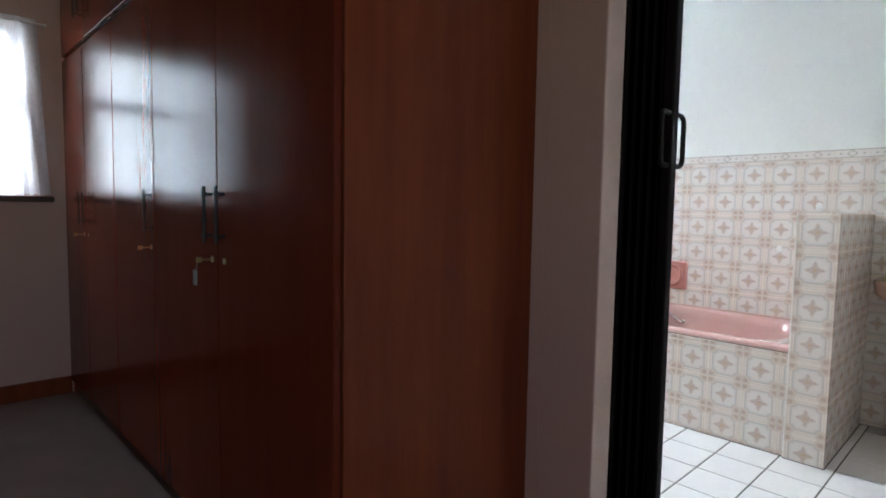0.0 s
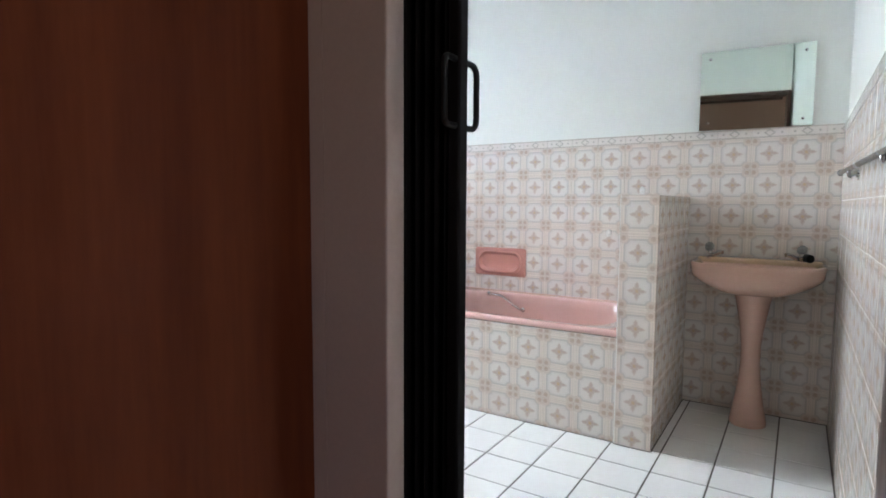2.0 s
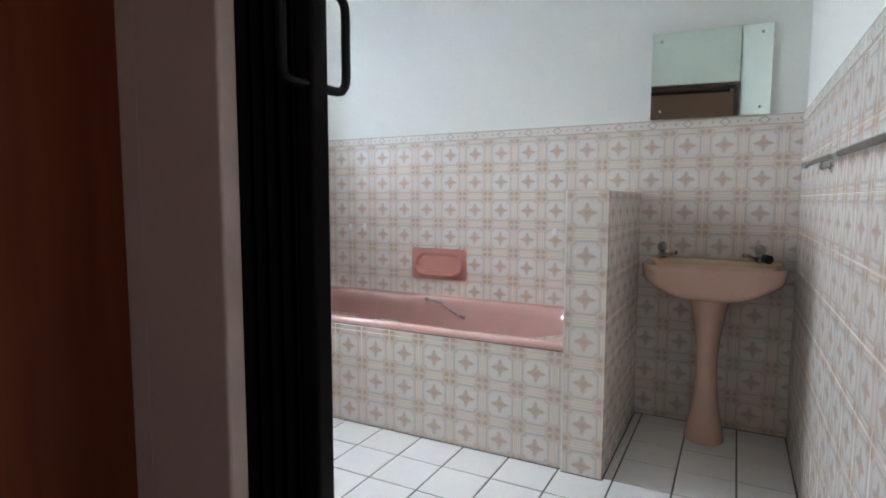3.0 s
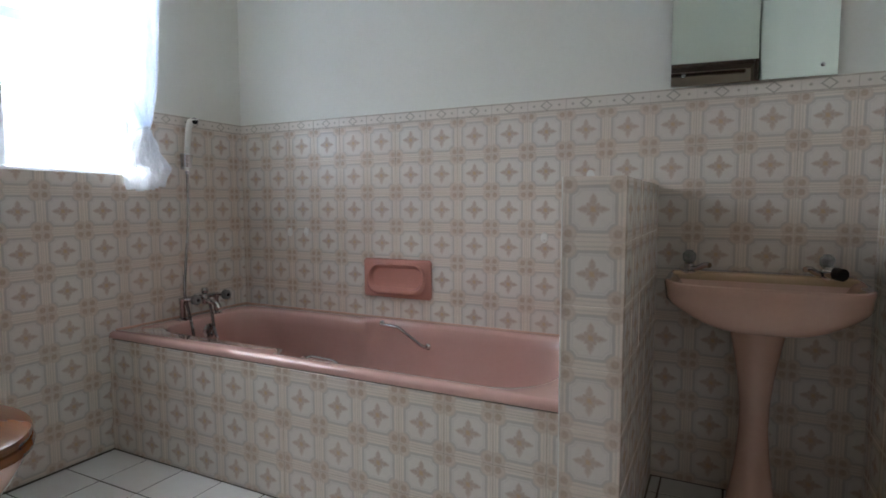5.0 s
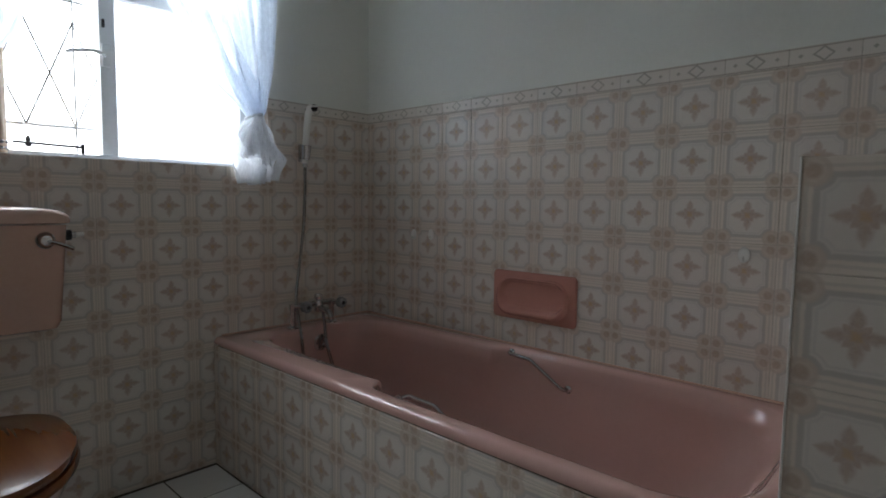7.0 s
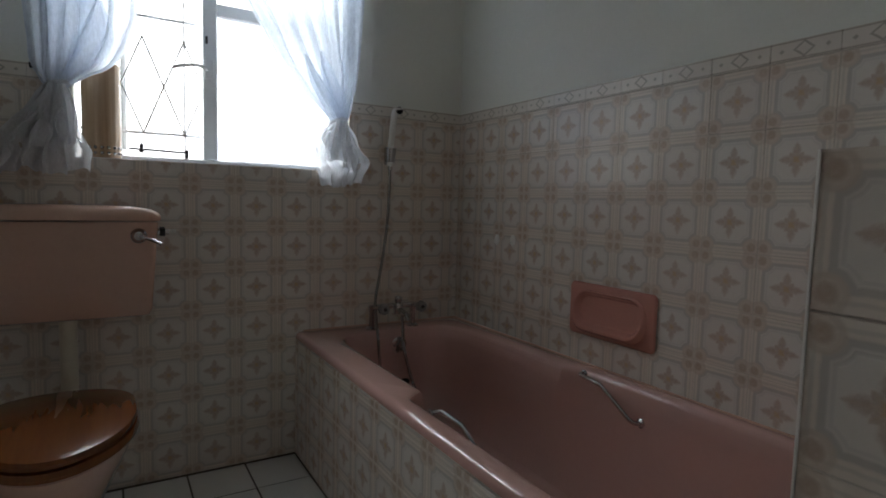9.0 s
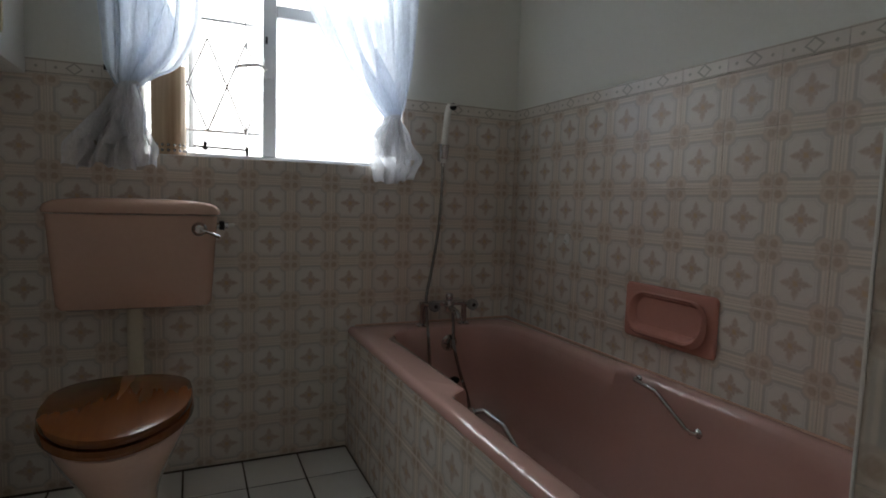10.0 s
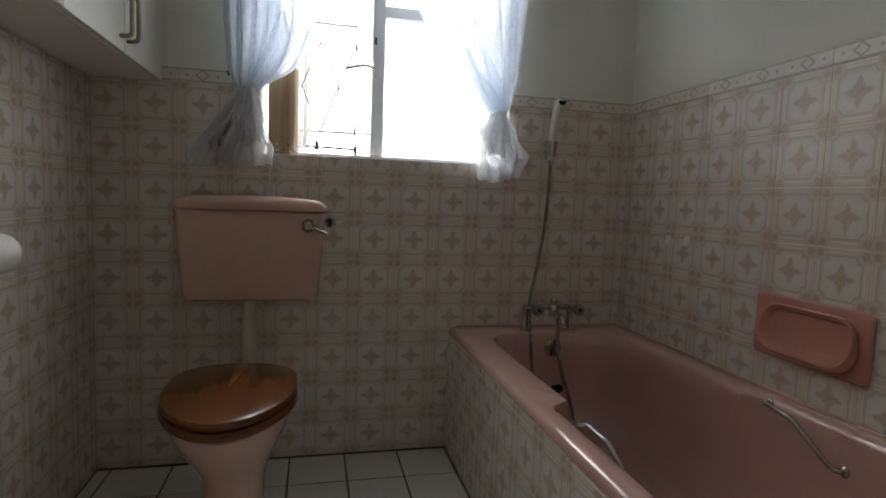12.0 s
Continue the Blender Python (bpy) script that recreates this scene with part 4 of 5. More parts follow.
def cistern():
    c = tagged(base("cistern"), "peach ceramic wall cistern with chrome flush lever", "toilet cistern")
    x0 = WEST + 0.001
    loops = []
    for z, hy, d in ((0.624, 0.200, 0.115), (0.630, 0.216, 0.128), (0.650, 0.225, 0.135), (0.75, 0.232, 0.142), (0.86, 0.239, 0.147), (0.932, 0.244, 0.150)):
        loops.append(stadium(x0 + d / 2, 2.388, d / 2, hy, 0.02, z, 5))
    part("tank", rings(loops), PEACH, c, smooth=True)
    loops = []
    for z, hy, d in ((0.936, 0.246, 0.156), (0.938, 0.252, 0.162), (0.948, 0.253, 0.164), (0.962, 0.247, 0.160), (0.974, 0.225, 0.148), (0.982, 0.17, 0.12), (0.985, 0.09, 0.08)):
        loops.append(stadium(x0 + 0.164 / 2, 2.388, d / 2, hy, min(0.03, d / 3), z, 5))
    part("tank_lid", rings(loops), PEACH, c, "domed peach lid", True)
    xf = x0 + 0.150
    lv = part("flush_lever", lathe([(0.001, 0), (0.023, 0), (0.024, 0.007), (0.018, 0.013), (0.014, 0.022), (0.001, 0.024)], 20), CHROME, c, "chrome flush lever", True, pose(xf - 0.004, 2.575, 0.889, 0, 90, 0))
    part("lever_arm", tube(spline([(xf + 0.014, 2.575, 0.888), (xf + 0.024, 2.60, 0.881), (xf + 0.026, 2.638, 0.864)], 5), 0.0058, 8), CHROME, lv, smooth=True)
    # filling valve at the side
    v = part("inlet_valve", tube([(x0 + 0.07, 2.625, 0.898), (x0 + 0.07, 2.668, 0.898)], 0.010, 12), CHROME, c, "dark chrome inlet valve", True)
    part("valve_nut", tube([(x0 + 0.07, 2.640, 0.898), (x0 + 0.07, 2.656, 0.898)], 0.016, 6), IRON, v)
    part("valve_cap", tube([(x0 + 0.07, 2.670, 0.898), (x0 + 0.07, 2.69, 0.90)], 0.007, 10), WHITEPLASTIC, v, smooth=True)
    fp = part("flush_pipe", tube(spline([(x0 + 0.068, 2.377, 0.645), (x0 + 0.066, 2.377, 0.56), (x0 + 0.062, 2.377, 0.42), (x0 + 0.062, 2.377, 0.37), (x0 + 0.075, 2.376, 0.345)], 6), 0.0245, 18), PIPE, c, "cream plastic flush pipe", True)
    part("pipe_collar", tube([(x0 + 0.068, 2.377, 0.622), (x0 + 0.068, 2.377, 0.641)], 0.031, 18), CHROME, fp, smooth=True)


cistern()


# ---- basin ----
def basin():
    b = tagged(base("pedestal_basin", 0, 0, 0), "peach ceramic pedestal basin with two chrome taps", "wash basin")
    cx, x0, x1, y0, y1 = 0.166, -0.106, 0.438, 3.452, NORTH - 0.004

    def loop(k, zz, front=1.0, n=14, back=0.0):
        """Straight at the wall, bowed towards the room."""
        pts = []
        hx = (x1 - x0) / 2 * k
        yb = y1 - back
        for i in range(2 * n + 1):
            s = -1 + i / n
            bow = 1 - abs(s) ** 9
            pts.append((cx + hx * s, y0 + (1 - front) * 0.20 + (1 - bow) * (0.085 * front + 0.03) + 0.012 * s * s, zz))
        pts += [(cx + hx * s, yb, zz) for s in (1, 0.5, 0, -0.5, -1)]
        return pts

    prof = [(0.26, 0.634, 0.45), (0.36, 0.638, 0.68), (0.52, 0.648, 0.84), (0.70, 0.666, 0.92), (0.84, 0.687, 0.955), (0.93, 0.704, 0.972), (0.970, 0.716, 0.982), (0.982, 0.728, 0.988), (0.990, 0.750, 0.995), (1.0, 0.769, 1.0), (0.995, 0.776, 0.992), (0.975, 0.779, 0.965)]
    loops = [loop(k, zz, f) for k, zz, f in prof]
    # raised back ledge, bowl inside
    inner = [(0.90, 0.772, 0.90, 0.10), (0.86, 0.756, 0.86, 0.115), (0.74, 0.70, 0.72, 0.13), (0.50, 0.665, 0.45, 0.16), (0.2, 0.655, 0.15, 0.2)]
    loops += [loop(k, zz, f, back=bk) for k, zz, f, bk in inner]
    part("bowl", rings(loops), PEACH, b, smooth=True)
    part("back_ledge", box(x0 + 0.010, y1 - 0.112, 0.752, x1 - 0.010, y1 + 0.001, 0.784, 0.010, 3), STAINED, b, "yellow-stained back ledge", True)
    prof = [(0.086, 0.0), (0.088, 0.012), (0.080, 0.05), (0.066, 0.12), (0.053, 0.21), (0.046, 0.30), (0.047, 0.38), (0.056, 0.46), (0.068, 0.53), (0.080, 0.59), (0.088, 0.62), (0.090, 0.655)]
    part("pedestal", lathe(prof, 32, cx=0.92, cy=1.0), PEACH, b, "slender flared peach pedestal", True, m=Matrix.Translation((cx - 0.005, 3.695, 0)))
    part("plug_hole", lathe([(0.001, 0), (0.02, 0), (0.022, 0.003), (0.001, 0.002)], 16), CHROME, b, m=pose(cx, 3.66, 0.657))
    for x, hose in ((-0.045, False), (0.345, True)):
        bm = lathe([(0.001, 0), (0.026, 0), (0.026, 0.007), (0.019, 0.012), (0.016, 0.032), (0.019, 0.035), (0.001, 0.038)], 18)
        tp = part("tap", bm, CHROME, b, "chrome pillar tap", True, pose(x, 3.775, 0.779))
        s = 1 if x < 0 else -1
        part("spout", tube(spline([(x, 3.775, 0.796), (x + 0.025 * s, 3.752, 0.797), (x + 0.050 * s, 3.730, 0.812), (x + 0.064 * s, 3.718, 0.812)], 5), 0.0095, 12), CHROME, tp, smooth=True)
        part("tap_head", lathe([(0.001, 0), (0.016, 0), (0.021, 0.008), (0.021, 0.026), (0.016, 0.033), (0.012, 0.034), (0.011, 0.039), (0.001, 0.040)], 8), ACRYLIC, tp, "clear grooved tap head", m=pose(x, 3.775, 0.817))
        if hose:
            part("hose_end", tube([(x + 0.018, 3.735, 0.801), (x + 0.032, 3.712, 0.800)], 0.019, 16), BLACK, tp, "black rubber pipe end on tap", True)
            part("hose_clip", tube([(x + 0.004, 3.757, 0.803), (x + 0.019, 3.736, 0.803)], 0.021, 16), CHROME, tp, smooth=True)
    # rust-stained chain holes at the back of the bowl
    for x in (0.12, 0.185):
        part("chain_stay", lathe([(0.001, 0), (0.012, 0), (0.010, 0.006), (0.001, 0.008)], 12), RUST, b, m=pose(x, 3.765, 0.777))


RUST = surface("rusty_metal", (0.22, 0.10, 0.05), (0.12, 0.06, 0.04), 30, 120, 0.6, 0.2)
basin()


def wall_mirror():
    m = tagged(base("wall_mirror", 0.116, NORTH - 0.018, 1.606, 3.6), "frameless rectangular mirror held by four chrome screws", "mirror")
    w, h = 0.242, 0.192
    part("glass", box(-w, -0.003, -h, w, 0.003, h, 0.0008, 1), MIRROR, m)
    part("backing", box(-w + 0.001, 0.0032, -h + 0.001, w - 0.001, 0.008, h - 0.001), DARKWOOD, m)
    for sx in (-1, 1):
        for sz in (-1, 1):
            part("screw", lathe([(0.001, 0), (0.007, 0), (0.006, 0.003), (0.001, 0.005)], 14), CHROME, m, smooth=True, m=pose(sx * (w - 0.04), -0.003, sz * (h - 0.035), 90, 0, 0))


wall_mirror()


def towel_rail():
    r = tagged(base("towel_rail"), "chrome tubular towel rail on tiled wall", "towel rail")
    x, z = EAST - 0.032, 1.166
    part("bar", tube([(x, 3.33, z), (x + 0.014, 2.02, z - 0.016)], 0.0085, 16), STEEL, r, smooth=True)
    part("end_cap", tube([(x, 3.331, z), (x, 3.337, z)], 0.0125, 16), STEEL, r, smooth=True)
    for y, f in ((2.97, 0.27), (2.16, 0.89)):
        bx, bz = x + 0.014 * f, z - 0.016 * f
        k = part("bracket", tube(spline([(EAST - 0.001, y, z - 0.025), (bx + 0.008, y, z - 0.030), (bx, y, bz - 0.020), (bx, y, bz)], 5), 0.0055, 10), CHROME, r, smooth=True)
        part("bracket_plate", lathe([(0.001, 0), (0.017, 0), (0.015, 0.005), (0.001, 0.006)], 16), CHROME, k, smooth=True, m=pose(EAST - 0.001, y, z - 0.025, 0, -90, 0))


towel_rail()


# ---- fittings on the bath wall ----
def soap_dish():
    s = tagged(base("soap_dish"), "salmon-pink ceramic soap dish set in the tiles", "soap dish")
    x0, x1, z0, z1 = -1.428, -1.077, 0.590, 0.766
    cx, cz, yf = (x0 + x1) / 2, (z0 + z1) / 2, NORTH
    hx, hz = (x1 - x0) / 2, (z1 - z0) / 2

    def lp(hx, hz, r, d, lean=0.0, up=0.0, grow=0.0):
        """A rounded oblong standing d off the wall; its foot leans out towards the room."""
        out = []
        for x, zz, _ in stadium(cx, cz + up, hx, hz, r, 0, 10):
            k = min(1, max(0, (cz + up + hz - zz) / (2 * hz)))
            drop = grow * math.exp(-((x - cx + 0.01) / 0.035) ** 2) if zz < cz + up else 0
            out.append((x, yf - d - lean * k ** 1.3, zz - drop))
        return out

    part("plate", rings([lp(hx, hz, 0.016, 0.002), lp(hx, hz, 0.016, 0.006), lp(hx - 0.004, hz - 0.004, 0.014, 0.011), lp(hx - 0.012, hz - 0.012, 0.012, 0.0125), lp(0.135, 0.048, 0.046, 0.0125, 0, 0.006), lp(0.124, 0.040, 0.038, 0.0015, 0, 0.006)], cap0=False), SALMON, s, smooth=True)
    scoop = [lp(0.139, 0.058, 0.052, 0.010, 0, -0.002, 0.004), lp(0.150, 0.070, 0.060, 0.014, 0.008, -0.003, 0.014), lp(0.147, 0.067, 0.058, 0.0195, 0.017, 0.000, 0.011), lp(0.142, 0.062, 0.056, 0.0215, 0.022, 0.002, 0.004),
             lp(0.137, 0.057, 0.052, 0.0205, 0.021, 0.004), lp(0.133, 0.053, 0.049, 0.014, 0.018, 0.005), lp(0.128, 0.048, 0.044, 0.0022, 0.008, 0.005), lp(0.095, 0.028, 0.026, 0.002, 0.001, 0.005)]
    part("scoop", rings(scoop, cap0=False), SALMON, s, "bulging scoop that holds the soap", True)


soap_dish()


def suction_hook(x, z, y=NORTH):
    h = tagged(base("suction_hook"), "small white plastic adhesive hook on the tiles", "hook", "white hooks on the tiles")
    part("pad", lathe([(0.0150, 0), (0.0152, 0.003), (0.013, 0.0055), (0.006, 0.0065)], 24, cy=1.45), WHITEPLASTIC, h, smooth=True, m=pose(0, 0, 0, 90, 0, 0))
    part("prong", tube(spline([(0, -0.005, -0.006), (0, -0.011, -0.014), (0, -0.014, -0.010), (0, -0.0145, -0.004)], 4), 0.0028, 8), WHITEPLASTIC, h, smooth=True)
    h.matrix_world = pose(x, y - 0.001, z)
    return h


hk = suction_hook(-1.872, 0.875)
copy_thing(hk, pose(-1.768, NORTH - 0.001, 0.878))
copy_thing(hk, pose(-0.575, NORTH - 0.001, 0.880))
copy_thing(hk, pose(-0.400, NORTH - 0.001, 1.118))


def bath_mixer():
    m = tagged(base("bath_mixer"), "chrome bath mixer tap with two clear knobs", "bath tap")
    x, z0 = WEST + 0.075, RIM_Z
    y1, y2, z = 3.415, 3.602, 0.584
    for y in (y1, y2):
        lg = part("leg", lathe([(0.001, 0), (0.026, 0), (0.026, 0.005), (0.014, 0.012), (0.012, 0.07), (0.015, 0.075), (0.015, 0.10), (0.001, 0.102)], 18), CHROME, m, smooth=True, m=pose(x, y, z0 - 0.001))
    part("bridge", tube([(x, y1, z), (x, y2, z)], 0.012, 14), CHROME, m, smooth=True)
    for y, s in ((y1, -1), (y2, 1)):
        part("stem", tube([(x, y, z), (x + 0.045, y + (0.012 if s > 0 else 0.028), z)], 0.010, 12), CHROME, m, smooth=True)
        kn = part("knob", lathe([(0.001, 0), (0.018, 0), (0.024, 0.005), (0.024, 0.022), (0.018, 0.028), (0.001, 0.029)], 8), ACRYLIC, m, "clear grooved knob", m=pose(x + 0.042, y + (0.012 if s > 0 else 0.028), z, 0, 90, 0))
        part("knob_cap", lathe([(0.001, 0), (0.008, 0), (0.007, 0.003), (0.001, 0.004)], 12), BLACK, kn, m=pose(x + 0.0705, y + (0.012 if s > 0 else 0.028), z, 0, 90, 0))
    body = part("body", lathe([(0.001, 0), (0.018, 0.0), (0.022, 0.03), (0.018, 0.044), (0.012, 0.048), (0.016, 0.054), (0.016, 0.068), (0.012, 0.074), (0.001, 0.075)], 18), CHROME, m, smooth=True, m=pose(x + 0.012, 3.528, 0.552))
    part("spout", tube(spline([(x + 0.012, 3.528, 0.57), (x + 0.05, 3.530, 0.565), (x + 0.085, 3.532, 0.555), (x + 0.098, 3.532, 0.535)], 5), 0.012, 14), CHROME, m, smooth=True)
    hose = spline([(x + 0.035, 3.535, 0.556), (x + 0.055, 3.53, 0.50), (x + 0.075, 3.525, 0.43), (x + 0.10, 3.54, 0.33), (x + 0.125, 3.575, 0.20), (x + 0.16, 3.565, 0.12), (x + 0.22, 3.53, 0.104)], 24)
    part("loose_hose", tube(hose, 0.0068, 10, ribs=0.10), STEEL, m, "ribbed steel hose hanging in the bath", True)


bath_mixer()


def hand_shower():
    s = tagged(base("hand_shower"), "white hand shower on ribbed steel hose in wall clip", "hand shower")
    y, x = 3.505, WEST
    clip = part("wall_clip", box(x - 0.001, y - 0.014, 1.172, x + 0.014, y + 0.014, 1.245, 0.004), CHROME, s, "chrome wall clip", True)
    part("clip_cup", lathe([(0.0125, 0), (0.0175, 0.0), (0.0215, 0.028), (0.0235, 0.058), (0.0195, 0.058), (0.0135, 0.004)], 20), CHROME, clip, "chrome cup round the handset", True, pose(x + 0.031, y, 1.182, 0, 4, 0))
    ps = spline([(x + 0.030, y, 1.165), (x + 0.031, y + 0.001, 1.22), (x + 0.034, y + 0.006, 1.30), (x + 0.040, y + 0.010, 1.36), (x + 0.050, y + 0.014, 1.388), (x + 0.062, y + 0.020, 1.400)], 6)
    loops, n = [], 14
    for i, p in enumerate(ps):
        r = 0.0115 + 0.005 * (i / len(ps)) + 0.005 * max(0.0, (i - len(ps) + 10) / 10)
        loops.append([(p.x + r * math.cos(2 * math.pi * k / n), p.y + r * math.sin(2 * math.pi * k / n), p.z) for k in range(n)])
    part("handset", rings(loops), WHITEPLASTIC, s, "white plastic handset", True)
    part("spray_face", lathe([(0.001, 0), (0.013, 0), (0.0155, 0.006), (0.013, 0.012), (0.001, 0.013)], 18), BLACK, s, "dark round spray face", True, pose(x + 0.060, y + 0.022, 1.390, 20, 75, 20))
    hose = spline([(x + 0.030, y, 1.166), (x + 0.031, y - 0.002, 1.05), (x + 0.034, y - 0.012, 0.90), (x + 0.045, y - 0.040, 0.74), (x + 0.075, y - 0.075, 0.62), (x + 0.105, y - 0.085, 0.55), (x + 0.125, y - 0.085, 0.48), (x + 0.14, y - 0.082, 0.38), (x + 0.17, y - 0.075, 0.22), (x + 0.24, y - 0.05, 0.105)], 28)
    part("hose", tube(hose, 0.0062, 10, ribs=0.10), STEEL, s, "ribbed steel hose", True)
    part("hose_nut", tube([(x + 0.030, y, 1.150), (x + 0.030, y, 1.176)], 0.0095, 8), CHROME, s)


hand_shower()


# ---- on the south wall ----
def wall_cabinet():
    c = tagged(base("wall_cabinet"), "white laminate wall cabinet with paired cream loop handles", "wall cabinet")
    x0, x1, y0, y1, z0, z1 = WEST + 0.001, -1.02, SOUTH + 0.001, 2.082, 1.362, 2.18
    part("body", box(x0, y0, z0, x1, y1 - 0.018, z1, 0.0015, 1), LAMINATE, c)
    w = (x1 - x0) / 3
    for i in range(3):
        a, b = x0 + w * i, x0 + w * (i + 1)
        d = part("door", box(a + 0.0015, y1 - 0.0172, z0 + 0.001, b - 0.0015, y1, z1, 0.0015, 1), LAMINATE, c)
        x = b - 0.022 if i != 1 else a + 0.036
        zc = 1.46
        part("handle", tube(spline([(x, y1 - 0.002, zc + 0.06), (x, y1 + 0.022, zc + 0.058), (x, y1 + 0.029, zc + 0.048), (x, y1 + 0.030, zc), (x, y1 + 0.029, zc - 0.048), (x, y1 + 0.022, zc - 0.058), (x, y1 - 0.002, zc - 0.06)], 4), 0.006, 10), CREAMHANDLE, d, "cream and brass loop handle", True)


CREAMHANDLE = surface("cream_handle", (0.50, 0.46, 0.30), (0.42, 0.38, 0.24), 12, 90, 0.35, 0.03)
wall_cabinet()


def paper_holder():
    h = tagged(base("paper_holder"), "salmon ceramic paper holder fixed to tiled wall", "toilet roll holder")
    x0, x1, z = -1.495, -1.345, 0.856
    part("back_plate", box(x0 - 0.005, SOUTH, z - 0.07, x1 + 0.005, SOUTH + 0.012, z + 0.085, 0.005), SALMON, h, smooth=True)
    for x in (x0, x1):
        part("arm", box(x - 0.010, SOUTH + 0.011, z - 0.02, x + 0.010, SOUTH + 0.075, z + 0.02, 0.008, 3), SALMON, h, smooth=True)
    part("spindle", tube([(x0 + 0.009, SOUTH + 0.06, z), (x1 - 0.009, SOUTH + 0.06, z)], 0.008, 12), WHITEPLASTIC, h, smooth=True)
    r = tagged(base("toilet_roll"), "white toilet roll on the salmon holder", "toilet roll")
    bm = tube([(x0 + 0.018, SOUTH + 0.062, z - 0.012), (x0 + 0.022, SOUTH + 0.062, z - 0.012), (x1 - 0.022, SOUTH + 0.062, z - 0.012), (x1 - 0.018, SOUTH + 0.062, z - 0.012)], 0.042, 28)
    part("roll", bm, PAPER, r, smooth=True)


paper_holder()


# ---- laid tiles ----
NORTH_M, WEST_M = pose(0, NORTH + 0.006, 0), pose(WEST - 0.006, 0, 0, 0, 0, 90)
EAST_M, SOUTH_M = pose(EAST + 0.006, 0, 0, 0, 0, -90), pose(0, SOUTH - 0.006, 0, 0, 0, 180)
FRONT_M = pose(0, PANEL_Y + 0.006, 0)
PART_PITCH = 0.1605
PART_M = pose(0, PART_Y + 0.006, 0)
TOP = 9 * TILE
B = 0.045


def grout_bed(wall, b):
    part("grout", box(*b), GROUT, wall, "pale tile grout")


def walltiles(wall, m, u0, u1, uj, hole=None, v0=0.0):
    tiling(wall, m, u0, u1, v0, TOP, uj, 0, TILE, TILE, WALLTILE, hole=hole)
    tiling(wall, m, u0, u1, TOP + 0.001, TOP + 0.001 + B, uj, TOP + 0.001, TILE, B, BORDERTILE, "border_tile", depth=0.008, gap=0.0007, edge=0.0006, hole=hole, jitter=0.0002)


grout_bed(wall_north, (WEST - 0.004, NORTH + 0.0015, 0, EAST + 0.004, NORTH + FACE, TOP + B + 0.002))
grout_bed(wall_west, (WEST - FACE, SOUTH - 0.004, 0, WEST - 0.0015, NORTH + 0.003, WIN_B - 0.003))
grout_bed(wall_west, (WEST - FACE, SOUTH - 0.004, WIN_B - 0.003, WEST - 0.0015, WIN_S, TOP + B + 0.002))
grout_bed(wall_west, (WEST - FACE, WIN_N, WIN_B - 0.003, WEST - 0.0015, NORTH + 0.003, TOP + B + 0.002))
grout_bed(wall_east, (EAST + 0.0015, SOUTH - 0.0, 0, EAST + FACE, NORTH + 0.003, TOP + B + 0.002))
grout_bed(wall_south, (WEST - 0.003, SOUTH - FACE, 0, NICHE_W - 0.001, SOUTH - 0.0015, TOP + B + 0.002))
grout_bed(bath_panel, (WEST, PANEL_Y + 0.0015, 0, PART_W - 0.002, PANEL_Y + 0.0055, RIM_Z - 0.038))
grout_bed(partition, (PART_W + 0.003, PART_Y + 0.0015, 0, PART_E - 0.003, PART_Y + 0.0055, PART_TOP - 0.003))
grout_bed(partition, (PART_E - 0.0055, PART_Y + 0.006, 0, PART_E - 0.0015, NORTH - 0.001, PART_TOP - 0.003))
walltiles(wall_north, NORTH_M, WEST, EAST, -2.017)
walltiles(wall_west, WEST_M, SOUTH, NORTH, 2.591, hole=(WIN_S, WIN_N, WIN_B, 2.5))
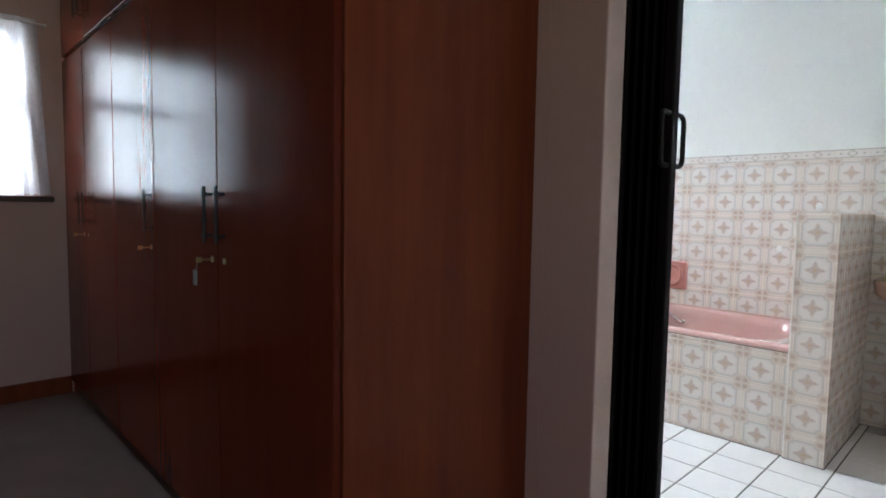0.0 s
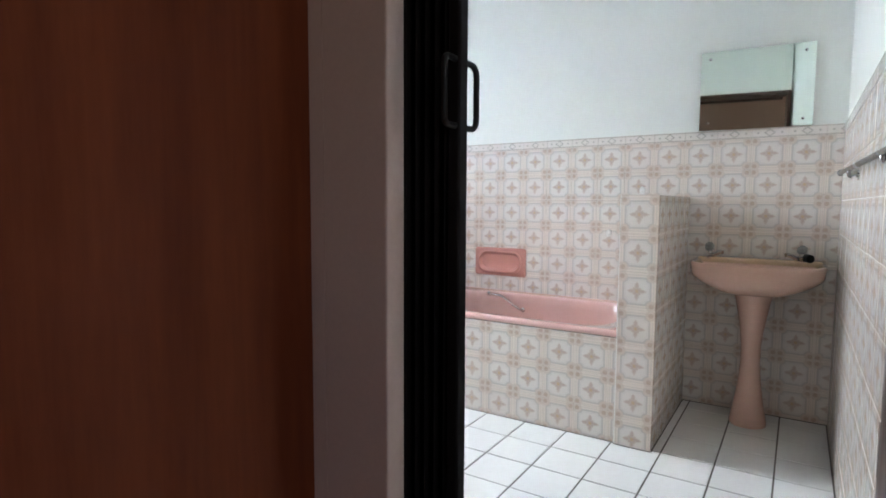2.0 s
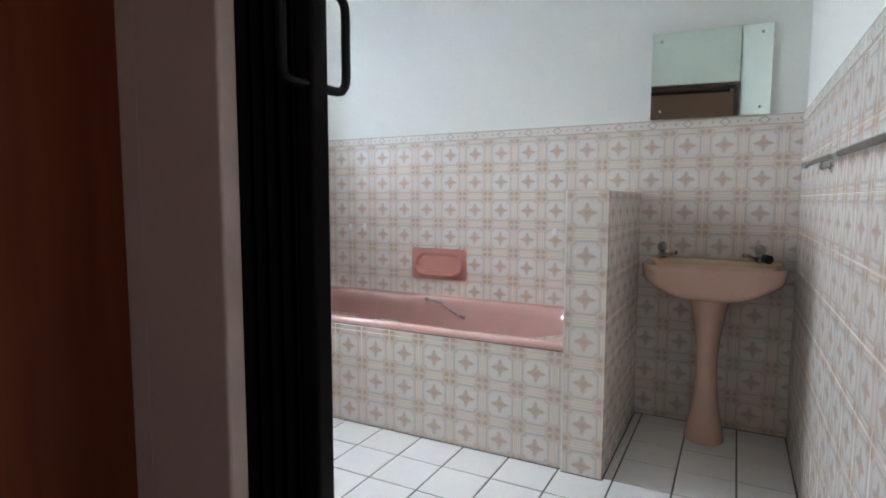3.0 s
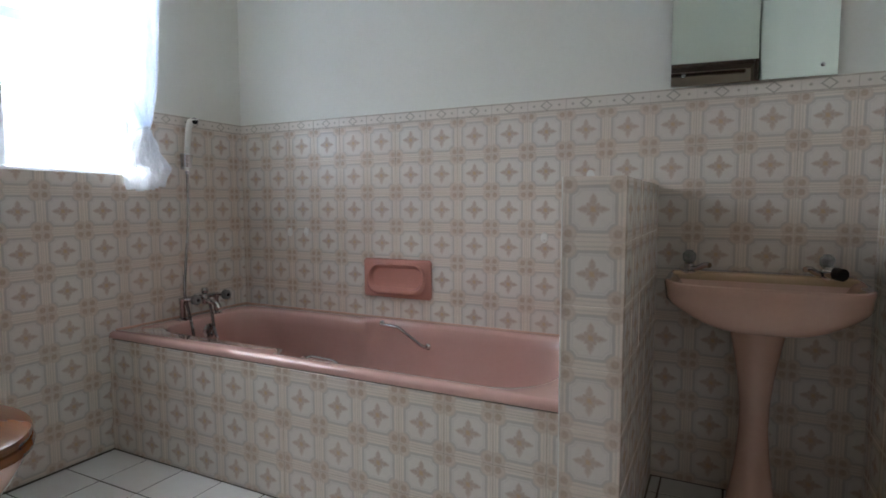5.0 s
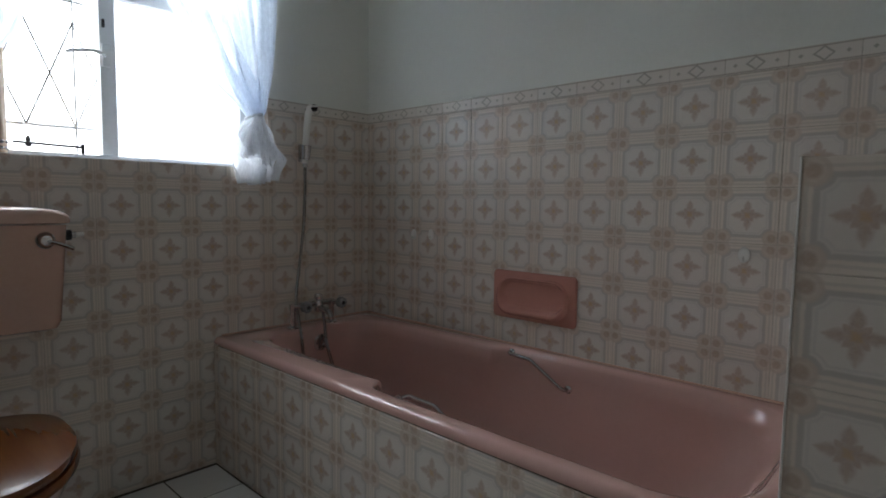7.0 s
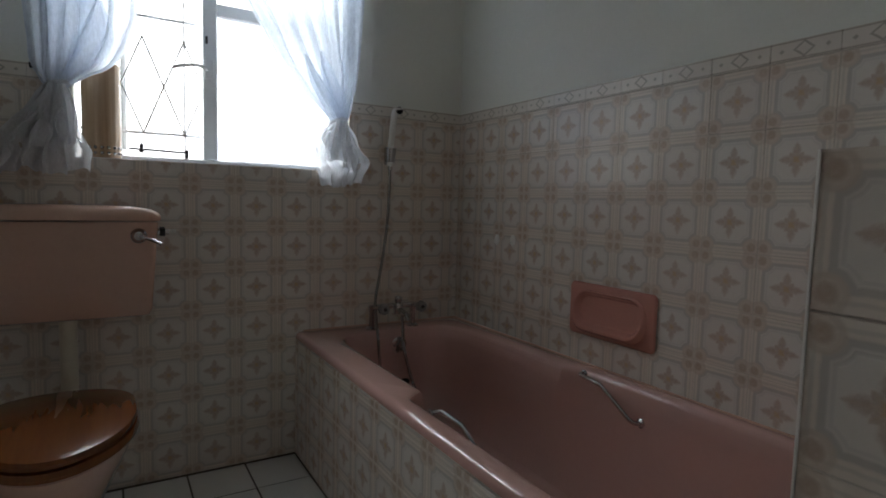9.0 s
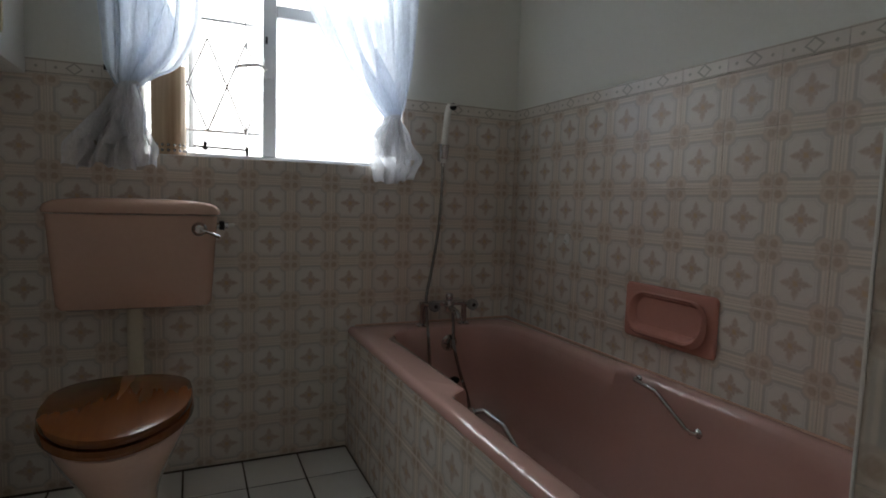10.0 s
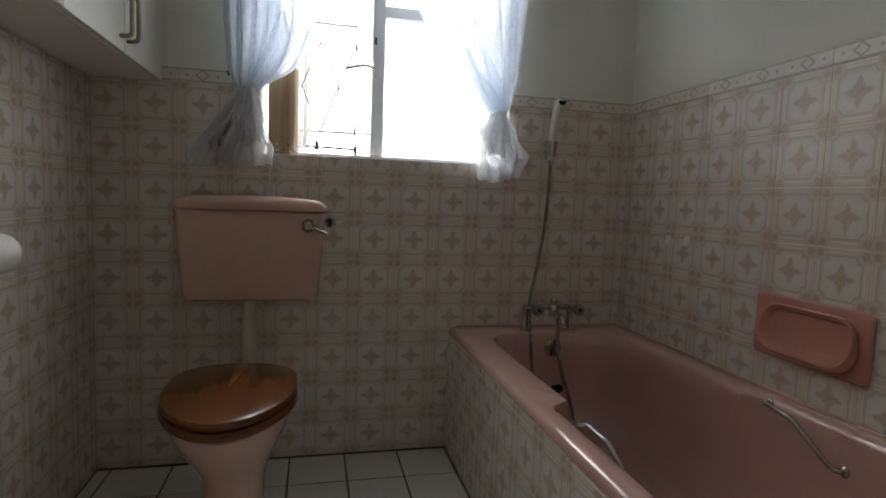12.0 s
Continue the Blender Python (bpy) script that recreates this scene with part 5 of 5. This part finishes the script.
walltiles(wall_east, EAST_M, -NORTH, -SOUTH, -NORTH + 0.06)
walltiles(wall_south, SOUTH_M, -NICHE_W, -WEST, -WEST - 0.02)
tiling(bath_panel, FRONT_M, WEST, PART_W - 0.001, 0, RIM_Z - 0.030, -0.803, -0.014, TILE, TILE, WALLTILE)
tiling(partition, PART_M, PART_W, PART_E, 0, PART_TOP, PART_W + 0.001, PART_TOP, TILE, PART_PITCH, WALLTILE)
tiling(partition, pose(PART_E - 0.006, 0, 0, 0, 0, 90), PART_Y, NORTH, 0, PART_TOP, PART_Y, PART_TOP, TILE, PART_PITCH, WALLTILE)
tiling(partition, pose(PART_W + 0.006, 0, 0, 0, 0, -90), -NORTH, -PART_Y, RIM_Z, PART_TOP, -PART_Y, PART_TOP, TILE, PART_PITCH, WALLTILE)
tiling(partition, pose(0, 0, PART_TOP - 0.006, -90, 0, 0), PART_W, PART_E, PART_Y, NORTH, PART_W + 0.001, PART_Y, TILE, TILE, WALLTILE)
tiling(floor, pose(0, 0, -0.007, -90, 0, 0), WEST, EAST, SOUTH, NORTH, 0.085, 2.518, 0.2055, 0.2035, FLOORTILE, "floor_tile", depth=0.007, gap=0.0062, edge=0.0012)
tiling(floor, pose(0, 0, -0.007, -90, 0, 0), DOOR_W, DOOR_E, BED_N + 0.05, SOUTH, 0.085, 2.518, 0.2055, 0.2035, FLOORTILE, "floor_tile", depth=0.007, gap=0.0062, edge=0.0012)

# dirty joints where floor and walls meet
for a in ((WEST, SOUTH, WEST + 0.005, PANEL_Y), (WEST, PANEL_Y - 0.005, PART_W, PANEL_Y), (PART_E, PART_Y, PART_E + 0.005, NORTH), (PART_E, NORTH - 0.005, EAST, NORTH), (EAST - 0.005, SOUTH, EAST, NORTH), (PART_W, PART_Y - 0.005, PART_E, PART_Y), (WEST, SOUTH, NICHE_W, SOUTH + 0.005)):
    part("floor_joint", box(a[0], a[1], -0.002, a[2], a[3], 0.002), GROUT_AND_GAP_SHADE, floor, "dirty joint along the wall")
